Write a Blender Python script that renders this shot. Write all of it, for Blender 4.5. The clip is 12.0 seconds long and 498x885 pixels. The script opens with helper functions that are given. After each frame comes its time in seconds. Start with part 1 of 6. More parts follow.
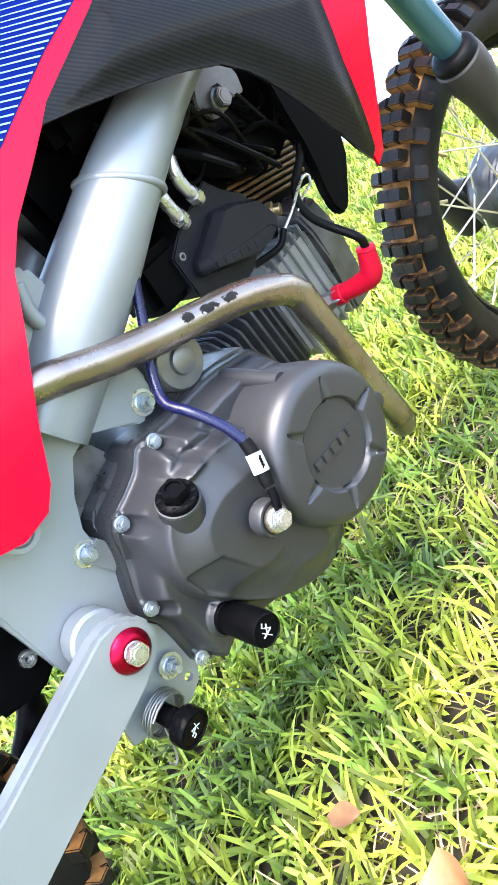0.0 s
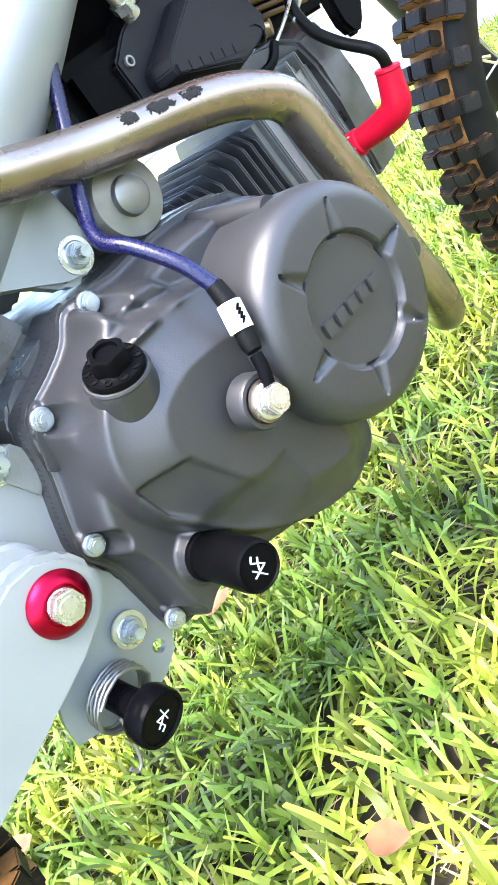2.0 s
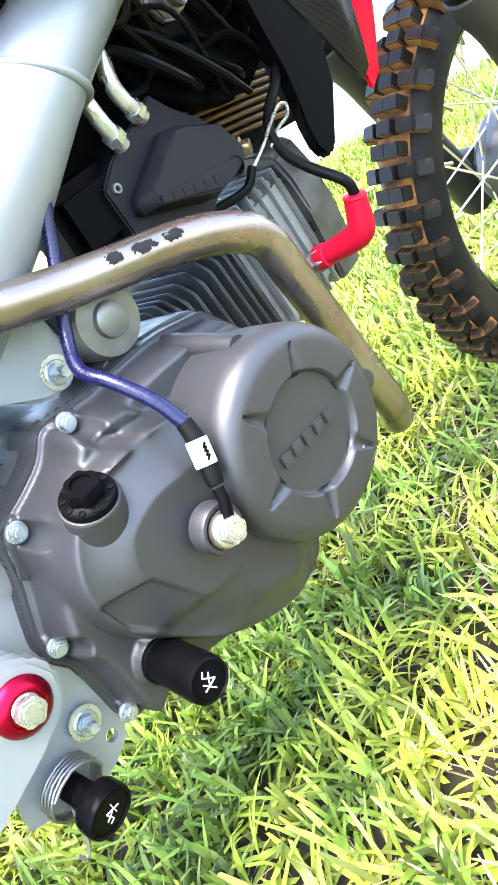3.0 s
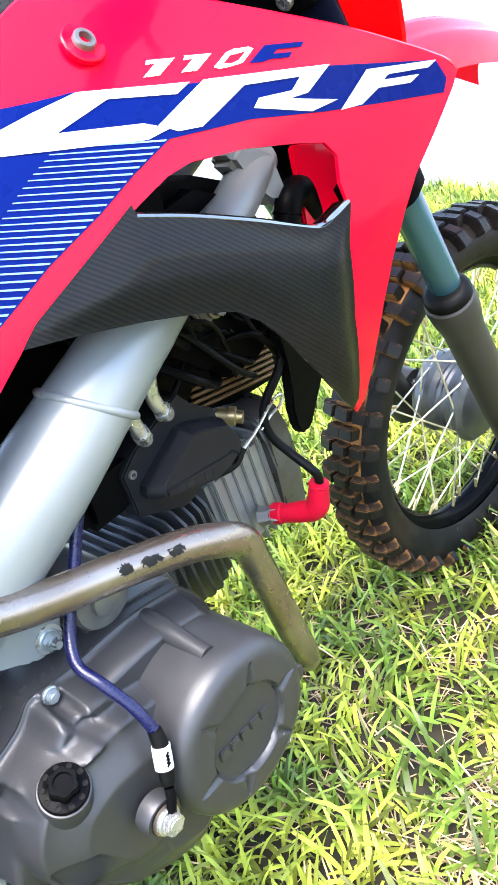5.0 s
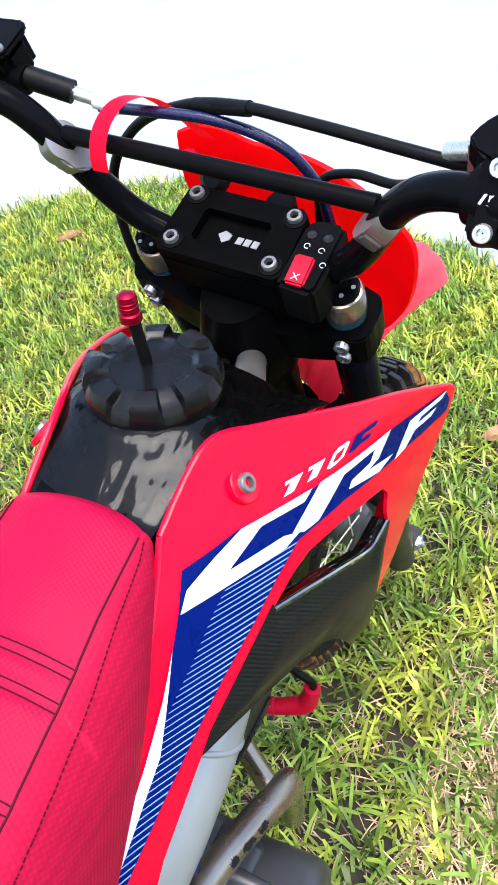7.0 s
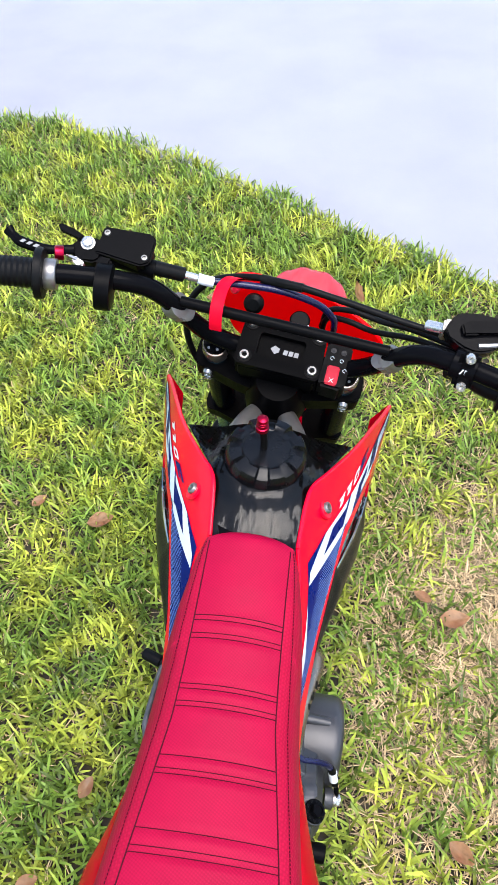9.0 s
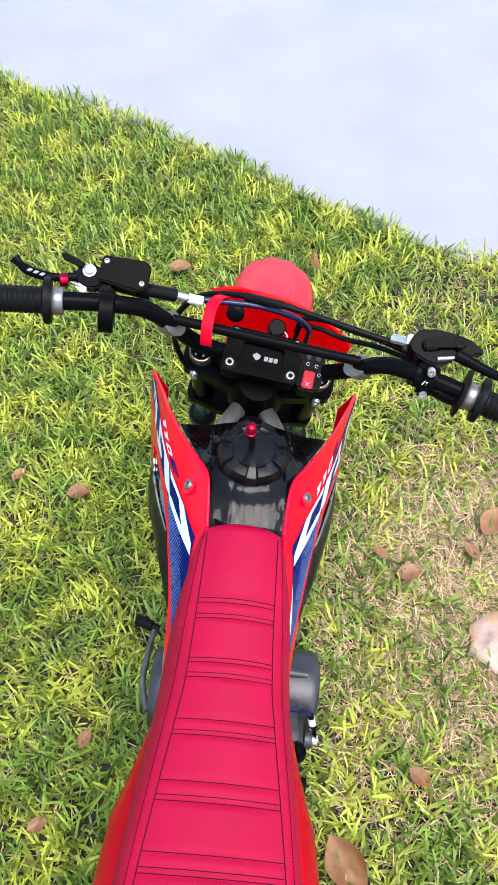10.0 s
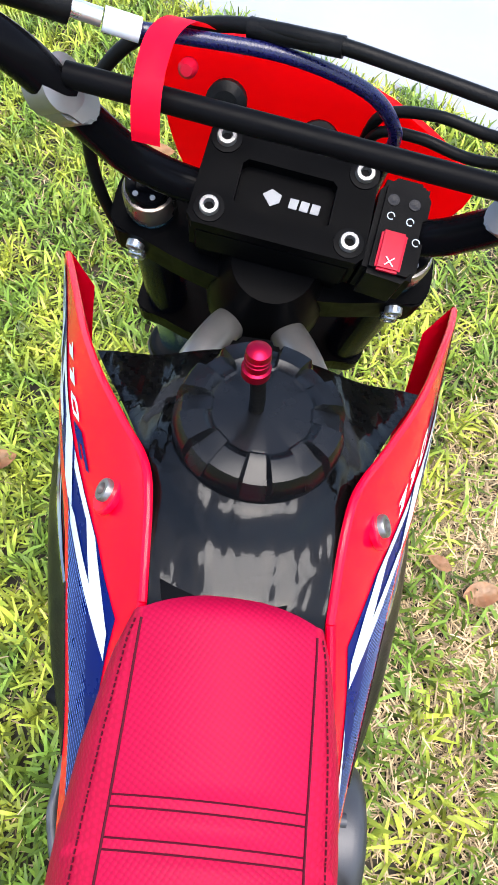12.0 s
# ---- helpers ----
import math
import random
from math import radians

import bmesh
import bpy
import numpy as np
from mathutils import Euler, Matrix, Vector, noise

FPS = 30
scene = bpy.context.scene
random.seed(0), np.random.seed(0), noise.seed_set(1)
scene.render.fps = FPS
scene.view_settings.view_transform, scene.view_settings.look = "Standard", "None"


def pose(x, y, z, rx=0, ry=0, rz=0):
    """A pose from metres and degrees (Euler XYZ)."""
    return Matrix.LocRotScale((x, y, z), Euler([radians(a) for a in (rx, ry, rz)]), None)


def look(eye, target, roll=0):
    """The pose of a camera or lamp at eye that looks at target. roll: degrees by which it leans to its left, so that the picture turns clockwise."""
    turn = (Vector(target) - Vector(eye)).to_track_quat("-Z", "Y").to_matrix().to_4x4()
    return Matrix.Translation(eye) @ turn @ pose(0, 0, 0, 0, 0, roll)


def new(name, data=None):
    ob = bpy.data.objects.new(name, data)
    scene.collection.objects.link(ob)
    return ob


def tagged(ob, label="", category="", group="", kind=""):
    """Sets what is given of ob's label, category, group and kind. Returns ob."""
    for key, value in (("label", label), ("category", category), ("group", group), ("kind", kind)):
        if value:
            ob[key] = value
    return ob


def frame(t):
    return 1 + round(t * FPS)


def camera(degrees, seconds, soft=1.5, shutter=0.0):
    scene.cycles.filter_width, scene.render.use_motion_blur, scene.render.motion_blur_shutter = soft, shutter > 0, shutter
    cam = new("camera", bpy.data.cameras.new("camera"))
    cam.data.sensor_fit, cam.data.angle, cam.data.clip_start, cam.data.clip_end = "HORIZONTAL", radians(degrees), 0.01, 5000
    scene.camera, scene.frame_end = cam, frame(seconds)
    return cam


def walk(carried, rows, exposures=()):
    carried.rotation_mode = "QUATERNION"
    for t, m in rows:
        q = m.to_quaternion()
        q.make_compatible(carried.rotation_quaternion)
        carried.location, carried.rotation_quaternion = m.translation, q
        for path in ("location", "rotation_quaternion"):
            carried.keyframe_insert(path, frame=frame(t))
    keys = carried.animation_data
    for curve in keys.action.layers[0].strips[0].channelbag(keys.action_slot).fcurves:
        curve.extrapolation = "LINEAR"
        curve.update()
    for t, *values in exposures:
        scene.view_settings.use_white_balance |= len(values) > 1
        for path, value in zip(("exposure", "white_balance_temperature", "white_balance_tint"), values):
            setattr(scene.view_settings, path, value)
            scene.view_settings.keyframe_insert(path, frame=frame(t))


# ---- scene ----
# ---- camera: eye, target and roll
LEANING = 6.0
BIKE = pose(0, 0, 0, 0, LEANING, 0)
cam = camera(35.21, 12.0)
PATH = [
    (0, (0.6544, -0.4216, 0.5785), (-0.9521, 0.5101, -0.1639), -38.29),
    (0.5, (0.6058, -0.4181, 0.5179), (-1.0261, 0.4907, -0.1970), -38.99),
    (1, (0.5735, -0.4100, 0.4758), (-1.0809, 0.4837, -0.2056), -40.25),
    (1.5, (0.5390, -0.3851, 0.4427), (-1.1169, 0.5113, -0.2317), -41.19),
    (2, (0.5148, -0.3731, 0.4344), (-1.1417, 0.5226, -0.2394), -41.11),
    (2.5, (0.5277, -0.3679, 0.4708), (-1.1012, 0.5598, -0.2264), -39.51),
    (3, (0.5497, -0.3491, 0.4952), (-1.0405, 0.6233, -0.2298), -36.63),
    (3.5, (0.5638, -0.3256, 0.5393), (-0.9635, 0.7107, -0.2310), -32.61),
    (3.7, (0.5679, -0.3164, 0.5595), (-0.9414, 0.7388, -0.2206), -30.96),
    (5.3, (0.5634, -0.3162, 0.7918), (-0.7378, 0.8802, -0.1439), -16.81),
    (5.5, (0.5361, -0.3202, 0.8356), (-0.7094, 0.9000, -0.1442), -15.32),
    (6, (0.4822, -0.3219, 0.9334), (-0.6064, 0.9631, -0.1453), -12.99),
    (6.5, (0.4155, -0.3125, 1.0025), (-0.5150, 1.0297, -0.1520), -11.40),
    (7, (0.3654, -0.3292, 1.0873), (-0.4219, 1.0470, -0.1319), -10.11),
    (7.5, (0.3434, -0.3865, 1.1990), (-0.3226, 0.9980, -0.0816), -9.19),
    (7.7, (0.3287, -0.4164, 1.2386), (-0.2863, 0.9750, -0.0597), -8.59),
    (9.3, (0.1562, -0.5626, 1.5555), (-0.0100, 0.7100, 0.0217), -2.15),
    (9.5, (0.1498, -0.5656, 1.5913), (0.0143, 0.6859, 0.0372), -1.51),
    (10, (0.1294, -0.5708, 1.6434), (0.0454, 0.6254, 0.0428), -0.30),
    (10.5, (0.1223, -0.5056, 1.6140), (0.0680, 0.6348, -0.0281), 0.85),
    (11, (0.1287, -0.3490, 1.4843), (0.0838, 0.7454, -0.1891), 2.90),
    (11.5, (0.1165, -0.2499, 1.3058), (0.0672, 0.8251, -0.3799), 3.05),
    (12, (0.1019, -0.2101, 1.1594), (0.0335, 0.8899, -0.5095), 1.41),
]
walk(cam, [(t, look(eye, target, roll)) for t, eye, target, roll in PATH],
     [(0, 3.2), (1, 3.4), (2, 3.5), (2.5, 3.6), (3.5, 3.6), (5.5, 2.82), (6.5, 2.33), (7.5, 2.08), (9.5, 1.8), (11, 1.85), (12, 2.12)])

# ---- daylight
SUN_ROT, SUN_EL = 146.0, 69.0
world = bpy.data.worlds.new("sky")
scene.world = world
world.use_nodes = True
wn = world.node_tree.nodes
sky = wn.new("ShaderNodeTexSky")
sky.sky_type, sky.sun_disc = "NISHITA", False
sky.sun_elevation, sky.sun_rotation = radians(SUN_EL), radians(SUN_ROT)
sky.air_density, sky.dust_density = 1.0, 2.0
wn["Background"].inputs[1].default_value = 0.15
world.node_tree.links.new(sky.outputs[0], wn["Background"].inputs[0])
sun = new("sun", bpy.data.lights.new("sun", "SUN"))
sun.data.energy, sun.data.angle, sun.data.color = 1.5, radians(45), (1.0, 0.965, 0.955)
az = radians(SUN_ROT)
sun.matrix_world = look((0, 0, 0), (-math.sin(az) * math.cos(radians(SUN_EL)), -math.cos(az) * math.cos(radians(SUN_EL)), -math.sin(radians(SUN_EL))))

# ---- materials
def shade(name, color, rough=0.5, metal=0.0, var=0.12, scale=40.0, bump=0.0, bump_scale=200.0, coat=0.0, second=None, mix_scale=8.0, mix_at=0.55, spec=0.5, island=0.0):
    """A surface with grain at two scales: fine brightness change, a broad second colour, roughness wear and relief."""
    m = bpy.data.materials.new(name)
    m.use_nodes = True
    n, l = m.node_tree.nodes, m.node_tree.links
    b = n["Principled BSDF"]
    co = n.new("ShaderNodeTexCoord")
    no = n.new("ShaderNodeTexNoise")
    no.inputs["Scale"].default_value, no.inputs["Detail"].default_value = scale, 6.0
    l.new(co.outputs["Object"], no.inputs["Vector"])
    col = n.new("ShaderNodeRGB")
    col.outputs[0].default_value = (*color, 1)
    out = col.outputs[0]
    if second:
        big = n.new("ShaderNodeTexNoise")
        big.inputs["Scale"].default_value, big.inputs["Detail"].default_value = mix_scale, 8.0
        l.new(co.outputs["Object"], big.inputs["Vector"])
        ramp = n.new("ShaderNodeMapRange")
        ramp.inputs[1].default_value, ramp.inputs[2].default_value = mix_at - 0.08, mix_at + 0.08
        l.new(big.outputs[0], ramp.inputs[0])
        mx = n.new("ShaderNodeMix")
        mx.data_type = "RGBA"
        l.new(ramp.outputs[0], mx.inputs[0])
        l.new(out, mx.inputs[6])
        mx.inputs[7].default_value = (*second, 1)
        out = mx.outputs[2]
    amount = n.new("ShaderNodeMapRange")
    amount.inputs[1].default_value, amount.inputs[2].default_value = 0.3, 0.7
    amount.inputs[3].default_value, amount.inputs[4].default_value = 1 - var, 1 + var
    l.new(no.outputs[0], amount.inputs[0])
    value = amount.outputs[0]
    if island:
        geo = n.new("ShaderNodeNewGeometry")
        isl = n.new("ShaderNodeMapRange")
        isl.inputs[3].default_value, isl.inputs[4].default_value = 1 - island, 1 + island
        l.new(geo.outputs["Random Per Island"], isl.inputs[0])
        mul = n.new("ShaderNodeMath")
        mul.operation = "MULTIPLY"
        l.new(value, mul.inputs[0])
        l.new(isl.outputs[0], mul.inputs[1])
        value = mul.outputs[0]
    hs = n.new("ShaderNodeHueSaturation")
    l.new(out, hs.inputs["Color"])
    l.new(value, hs.inputs["Value"])
    l.new(hs.outputs[0], b.inputs["Base Color"])
    rr = n.new("ShaderNodeMapRange")
    rr.inputs[1].default_value, rr.inputs[2].default_value = 0.3, 0.7
    rr.inputs[3].default_value, rr.inputs[4].default_value = max(rough - 0.5 * var, 0.02), min(rough + 0.5 * var, 1)
    l.new(no.outputs[0], rr.inputs[0])
    l.new(rr.outputs[0], b.inputs["Roughness"])
    b.inputs["Metallic"].default_value = metal
    b.inputs["Specular IOR Level"].default_value = spec
    b.inputs["Coat Weight"].default_value = coat
    b.inputs["Coat Roughness"].default_value = 0.04
    if bump:
        fine = n.new("ShaderNodeTexNoise")
        fine.inputs["Scale"].default_value, fine.inputs["Detail"].default_value = bump_scale, 3.0
        l.new(co.outputs["Object"], fine.inputs["Vector"])
        bp = n.new("ShaderNodeBump")
        bp.inputs["Strength"].default_value, bp.inputs["Distance"].default_value = bump, 0.001
        l.new(fine.outputs[0], bp.inputs["Height"])
        l.new(bp.outputs[0], b.inputs["Normal"])
    return m


def woven(name, dark, light, size, axes, coat=1.0, rough=0.35):
    """Twill weave of carbon cloth under clear lacquer; axes: the two object axes that the cloth follows."""
    m = shade(name, dark, rough, 0.0, 0.1, 30, coat=coat, spec=0.06)
    n, l = m.node_tree.nodes, m.node_tree.links
    b = n["Principled BSDF"]
    co = n.new("ShaderNodeTexCoord")
    sep = n.new("ShaderNodeSeparateXYZ")
    l.new(co.outputs["Object"], sep.inputs[0])
    def math_node(op, a, c):
        k = n.new("ShaderNodeMath")
        k.operation = op
        for i, v in enumerate((a, c)):
            if isinstance(v, (int, float)):
                k.inputs[i].default_value = v
            else:
                l.new(v, k.inputs[i])
        return k.outputs[0]
    u = math_node("FLOOR", math_node("DIVIDE", sep.outputs[axes[0]], size), 0)
    v = math_node("FLOOR", math_node("DIVIDE", sep.outputs[axes[1]], size), 0)
    step = math_node("FLOORED_MODULO", math_node("ADD", u, v), 4.0)
    over = math_node("LESS_THAN", step, 1.5)
    mx = n.new("ShaderNodeMix")
    mx.data_type = "RGBA"
    l.new(over, mx.inputs[0])
    mx.inputs[6].default_value, mx.inputs[7].default_value = (*dark, 1), (*light, 1)
    l.new(mx.outputs[2], b.inputs["Base Color"])
    bp = n.new("ShaderNodeBump")
    bp.inputs["Strength"].default_value, bp.inputs["Distance"].default_value = 0.25, 0.0004
    l.new(over, bp.inputs["Height"])
    l.new(bp.outputs[0], b.inputs["Normal"])
    return m


def dotted(name, color, rough, pitch, axes, strength=0.5):
    """Vinyl with a fine grid of raised grip dots."""
    m = shade(name, color, rough, 0.0, 0.06, 25, spec=0.06)
    n, l = m.node_tree.nodes, m.node_tree.links
    co = n.new("ShaderNodeTexCoord")
    mp = n.new("ShaderNodeMapping")
    mp.inputs["Rotation"].default_value = (0, 0, radians(30)) if axes == "xy" else (radians(30), 0, 0)
    l.new(co.outputs["Object"], mp.inputs[0])
    vo = n.new("ShaderNodeTexVoronoi")
    vo.inputs["Scale"].default_value, vo.inputs["Randomness"].default_value = 1 / pitch, 0.0
    vo.voronoi_dimensions = "2D" if axes == "xy" else "3D"
    l.new(mp.outputs[0], vo.inputs["Vector"])
    bp = n.new("ShaderNodeBump")
    bp.invert = True
    bp.inputs["Strength"].default_value, bp.inputs["Distance"].default_value = strength, 0.0006
    l.new(vo.outputs["Distance"], bp.inputs["Height"])
    b = n["Principled BSDF"]
    l.new(bp.outputs[0], b.inputs["Normal"])
    # base colour falls from 1.04 at each dot to 0.84 between dots
    dot_tone = n.new("ShaderNodeMapRange")
    dot_tone.inputs["From Min"].default_value, dot_tone.inputs["From Max"].default_value = 0.30, 0.58
    dot_tone.inputs["To Min"].default_value, dot_tone.inputs["To Max"].default_value = 1.04, 0.84
    l.new(vo.outputs["Distance"], dot_tone.inputs["Value"])
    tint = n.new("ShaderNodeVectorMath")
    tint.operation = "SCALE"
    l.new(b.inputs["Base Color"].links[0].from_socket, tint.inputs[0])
    l.new(dot_tone.outputs[0], tint.inputs["Scale"])
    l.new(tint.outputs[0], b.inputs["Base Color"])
    return m


RED = shade("red_plastic", (0.64, 0.0006, 0.019), 0.22, 0, 0.05, 12, bump=0.03, bump_scale=300, coat=0.18, spec=0.08)
RED_THIN = shade("thin_red_plastic", (0.90, 0.004, 0.012), 0.35, 0, 0.04, 12, spec=0.12)
RED_THIN.node_tree.nodes["Principled BSDF"].inputs["Subsurface Weight"].default_value = 0.6
RED_THIN.node_tree.nodes["Principled BSDF"].inputs["Subsurface Radius"].default_value = (0.02, 0.002, 0.002)
RED_FADED = shade("faded_red_plastic", (0.72, 0.022, 0.055), 0.2, 0, 0.05, 12)
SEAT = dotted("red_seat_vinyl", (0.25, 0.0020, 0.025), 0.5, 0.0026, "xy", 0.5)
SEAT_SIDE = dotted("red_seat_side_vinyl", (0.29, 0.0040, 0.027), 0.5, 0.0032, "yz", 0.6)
STITCH = shade("dark_stitching", (0.040, 0.001, 0.006), 0.7, spec=0.1)
WHITE = shade("white_decal", (0.53, 0.575, 0.60), 0.3, 0, 0.03, spec=0.15)
BLUE = shade("navy_blue_decal", (0.0004, 0.006, 0.085), 0.28, 0, 0.05, spec=0.05)
PALE_BLUE = shade("pale_blue_decal", (0.15, 0.26, 0.58), 0.3, 0, 0.03, spec=0.1)
CARBON = woven("carbon_cloth", (0.0045, 0.0045, 0.005), (0.0085, 0.0085, 0.0092), 0.0011, "YZ", 0.12)
LIP = shade("lacquered_black_lip", (0.004, 0.004, 0.0045), 0.12, 0, 0.1, 40, coat=1.0)
LIP.node_tree.nodes["Principled BSDF"].inputs["Coat IOR"].default_value = 2.2
CARBON_TOP = woven("glossy_carbon_cloth", (0.0010, 0.0010, 0.0011), (0.0024, 0.0023, 0.0022), 0.0026, "XY", 0.60, 0.5)
CARBON_TOP.node_tree.nodes["Principled BSDF"].inputs["Coat Roughness"].default_value = 0.03
wave = CARBON_TOP.node_tree.nodes.new("ShaderNodeTexNoise")
wave.inputs["Scale"].default_value, wave.inputs["Detail"].default_value = 1.0, 1.5
stretch = CARBON_TOP.node_tree.nodes.new("ShaderNodeMapping")
stretch.inputs["Scale"].default_value = (62, 20, 40)
place_of = CARBON_TOP.node_tree.nodes.new("ShaderNodeTexCoord")
CARBON_TOP.node_tree.links.new(place_of.outputs["Object"], stretch.inputs["Vector"])
CARBON_TOP.node_tree.links.new(stretch.outputs[0], wave.inputs["Vector"])
swell = CARBON_TOP.node_tree.nodes.new("ShaderNodeBump")
swell.inputs["Strength"].default_value, swell.inputs["Distance"].default_value = 0.55, 0.006
CARBON_TOP.node_tree.links.new(wave.outputs[0], swell.inputs["Height"])
CARBON_TOP.node_tree.links.new(swell.outputs[0], CARBON_TOP.node_tree.nodes["Principled BSDF"].inputs["Coat Normal"])
NAVY_TUBE = shade("dark_navy_fork_sleeve", (0.003, 0.004, 0.010), 0.18, 0, 0.1, 40, spec=0.01)
DARK_STEEL = shade("bright_steel", (0.30, 0.30, 0.295), 0.28, 0.85, 0.12, 100)
CAP_BLACK = shade("satin_black_cap", (0.0028, 0.003, 0.0035), 0.25, 0, 0.1, 60, bump=0.06, bump_scale=1200, spec=0.20)
BLACK_MATT = shade("matt_black_machined_alloy", (0.0016, 0.0016, 0.0018), 0.35, 0, 0.15, 60, spec=0.012)
SILVER = shade("silver_frame_paint", (0.205, 0.218, 0.226), 0.32, 0.20, 0.05, 15, bump=0.04, bump_scale=400)
SILVER_MATT = shade("brushed_aluminium", (0.185, 0.178, 0.170), 0.36, 0.75, 0.10, 60)
CAST = shade("dark_grey_cast_cover", (0.034, 0.034, 0.037), 0.42, 0.40, 0.06, 60, bump=0.12, bump_scale=900, spec=0.55)
CASE = shade("grey_cast_crankcase", (0.085, 0.083, 0.085), 0.42, 0.6, 0.35, 50, bump=0.25, bump_scale=500)
FINS = shade("grey_finned_alloy", (0.085, 0.088, 0.093), 0.38, 0.6, 0.2, 60, bump=0.2, bump_scale=600)
HEAD = shade("light_cast_head", (0.21, 0.214, 0.218), 0.42, 0.5, 0.15, 50, bump=0.2, bump_scale=500)
PIPE = shade("bronzed_steel_pipe", (0.225, 0.182, 0.150), 0.27, 0.9, 0.10, 30, second=(0.275, 0.245, 0.215), mix_scale=9)
COPPER = shade("dull_copper", (0.15, 0.085, 0.038), 0.45, 0.6, 0.2, 60)
SCAR = shade("black_scorched_rubber", (0.005, 0.005, 0.005), 0.6, 0, 0.4, 300, bump=0.8, bump_scale=700, spec=0.15)
BLACK = shade("black_plastic", (0.0020, 0.0020, 0.0023), 0.38, 0, 0.15, 80, bump=0.08, bump_scale=900, spec=0.03)
BLACK_GLOSS = shade("black_anodised", (0.0025, 0.0025, 0.003), 0.20, 0.0, 0.1, 60, spec=0.025)
BOX = shade("dark_grey_moulded_plastic", (0.009, 0.009, 0.011), 0.36, 0, 0.1, 100, bump=0.15, bump_scale=1500, spec=0.12)
RUBBER = shade("black_rubber", (0.003, 0.003, 0.003), 0.45, 0, 0.2, 100, bump=0.2, bump_scale=500, spec=0.08)
TYRE = shade("tyre_rubber", (0.007, 0.007, 0.007), 0.5, 0, 0.2, 60, second=(0.016, 0.012, 0.009), mix_scale=14, mix_at=0.55, bump=0.2, bump_scale=400, spec=0.1)
KNOB = shade("muddy_tyre_knobs", (0.008, 0.0065, 0.006), 0.5, 0, 0.3, 120, second=(0.10, 0.045, 0.015), mix_scale=70, mix_at=0.64, bump=0.4, bump_scale=500, spec=0.2)
MUD = shade("orange_brown_dried_mud", (0.27, 0.125, 0.038), 0.7, 0, 0.35, 90, second=(0.022, 0.014, 0.009), mix_scale=38, mix_at=0.53, bump=0.5, bump_scale=600, spec=0.1)
BOLT = shade("zinc_bolt", (0.33, 0.365, 0.39), 0.32, 0.75, 0.15, 150, second=(0.38, 0.42, 0.48), mix_scale=60)
STEEL = shade("bright_steel", (0.46, 0.455, 0.44), 0.28, 0.8, 0.1, 100)
DULL_STEEL = shade("dull_steel", (0.18, 0.178, 0.173), 0.38, 0.75, 0.15, 60)
RED_ALLOY = shade("red_anodised_alloy", (0.30, 0.002, 0.022), 0.30, 0.9, 0.05, 60)
RED_RUBBER = shade("red_silicone_rubber", (0.34, 0.003, 0.018), 0.4, 0, 0.08, 60, bump=0.08, bump_scale=300, spec=0.12)
HOSE = shade("blue_braided_hose", (0.0022, 0.0026, 0.030), 0.34, 0.0, 0.45, 900, bump=0.15, bump_scale=900, coat=0.12, spec=0.3)
TEAL = shade("teal_fork_tube", (0.045, 0.115, 0.150), 0.22, 0.55, 0.06, 20)
BRONZE = shade("bronze_grey_fork_slider", (0.040, 0.036, 0.033), 0.45, 0.3, 0.1, 30, spec=0.2)
BRASS = shade("gold_spoke", (0.55, 0.42, 0.22), 0.35, 0.9, 0.1, 60)
GREY_MARK = shade("grey_print", (0.19, 0.19, 0.19), 0.5)
CONCRETE = shade("pale_concrete", (0.222, 0.226, 0.243), 0.8, 0, 0.06, 3, second=(0.200, 0.202, 0.222), mix_scale=0.9, mix_at=0.6, bump=0.3, bump_scale=120)
# soil and thatch taken near black: the shade between blades is in its colour
SOIL = shade("shade_dark_thatch_soil", (0.026, 0.020, 0.010), 0.9, 0, 0.4, 60, second=(0.010, 0.008, 0.004), mix_scale=6, bump=0.6, bump_scale=90)


def leafy(m, amount):
    """Lets part of the light through thin blades."""
    n, l = m.node_tree.nodes, m.node_tree.links
    b = n["Principled BSDF"]
    tr = n.new("ShaderNodeBsdfTranslucent")
    l.new(b.inputs["Base Color"].links[0].from_socket, tr.inputs["Color"])
    mx = n.new("ShaderNodeMixShader")
    mx.inputs[0].default_value = amount
    l.new(b.outputs[0], mx.inputs[1])
    l.new(tr.outputs[0], mx.inputs[2])
    l.new(mx.outputs[0], n["Material Output"].inputs["Surface"])
    return m


GRASS = leafy(shade("green_lawn_blades", (0.145, 0.225, 0.034), 0.36, 0, 0.15, 15, second=(0.37, 0.405, 0.055), mix_scale=9, mix_at=0.53, spec=0.30, island=0.72), 0.34)
STRAW = shade("dead_straw", (0.36, 0.265, 0.150), 0.7, 0, 0.2, 20, spec=0.2, island=0.65)
FAR_GRASS = shade("far_lawn_green", (0.20, 0.24, 0.04), 0.8, 0, 0.3, 4, second=(0.14, 0.18, 0.03), mix_scale=1.5)
leafy(RED_THIN, 0.55)
LEAF = shade("dry_brown_leaf", (0.36, 0.19, 0.085), 0.45, 0, 0.3, 50, second=(0.24, 0.10, 0.04), mix_scale=25)
STONE = shade("pale_stone", (0.34, 0.25, 0.20), 0.8, 0, 0.25, 30, second=(0.26, 0.16, 0.08), mix_scale=14, bump=0.6, bump_scale=90)

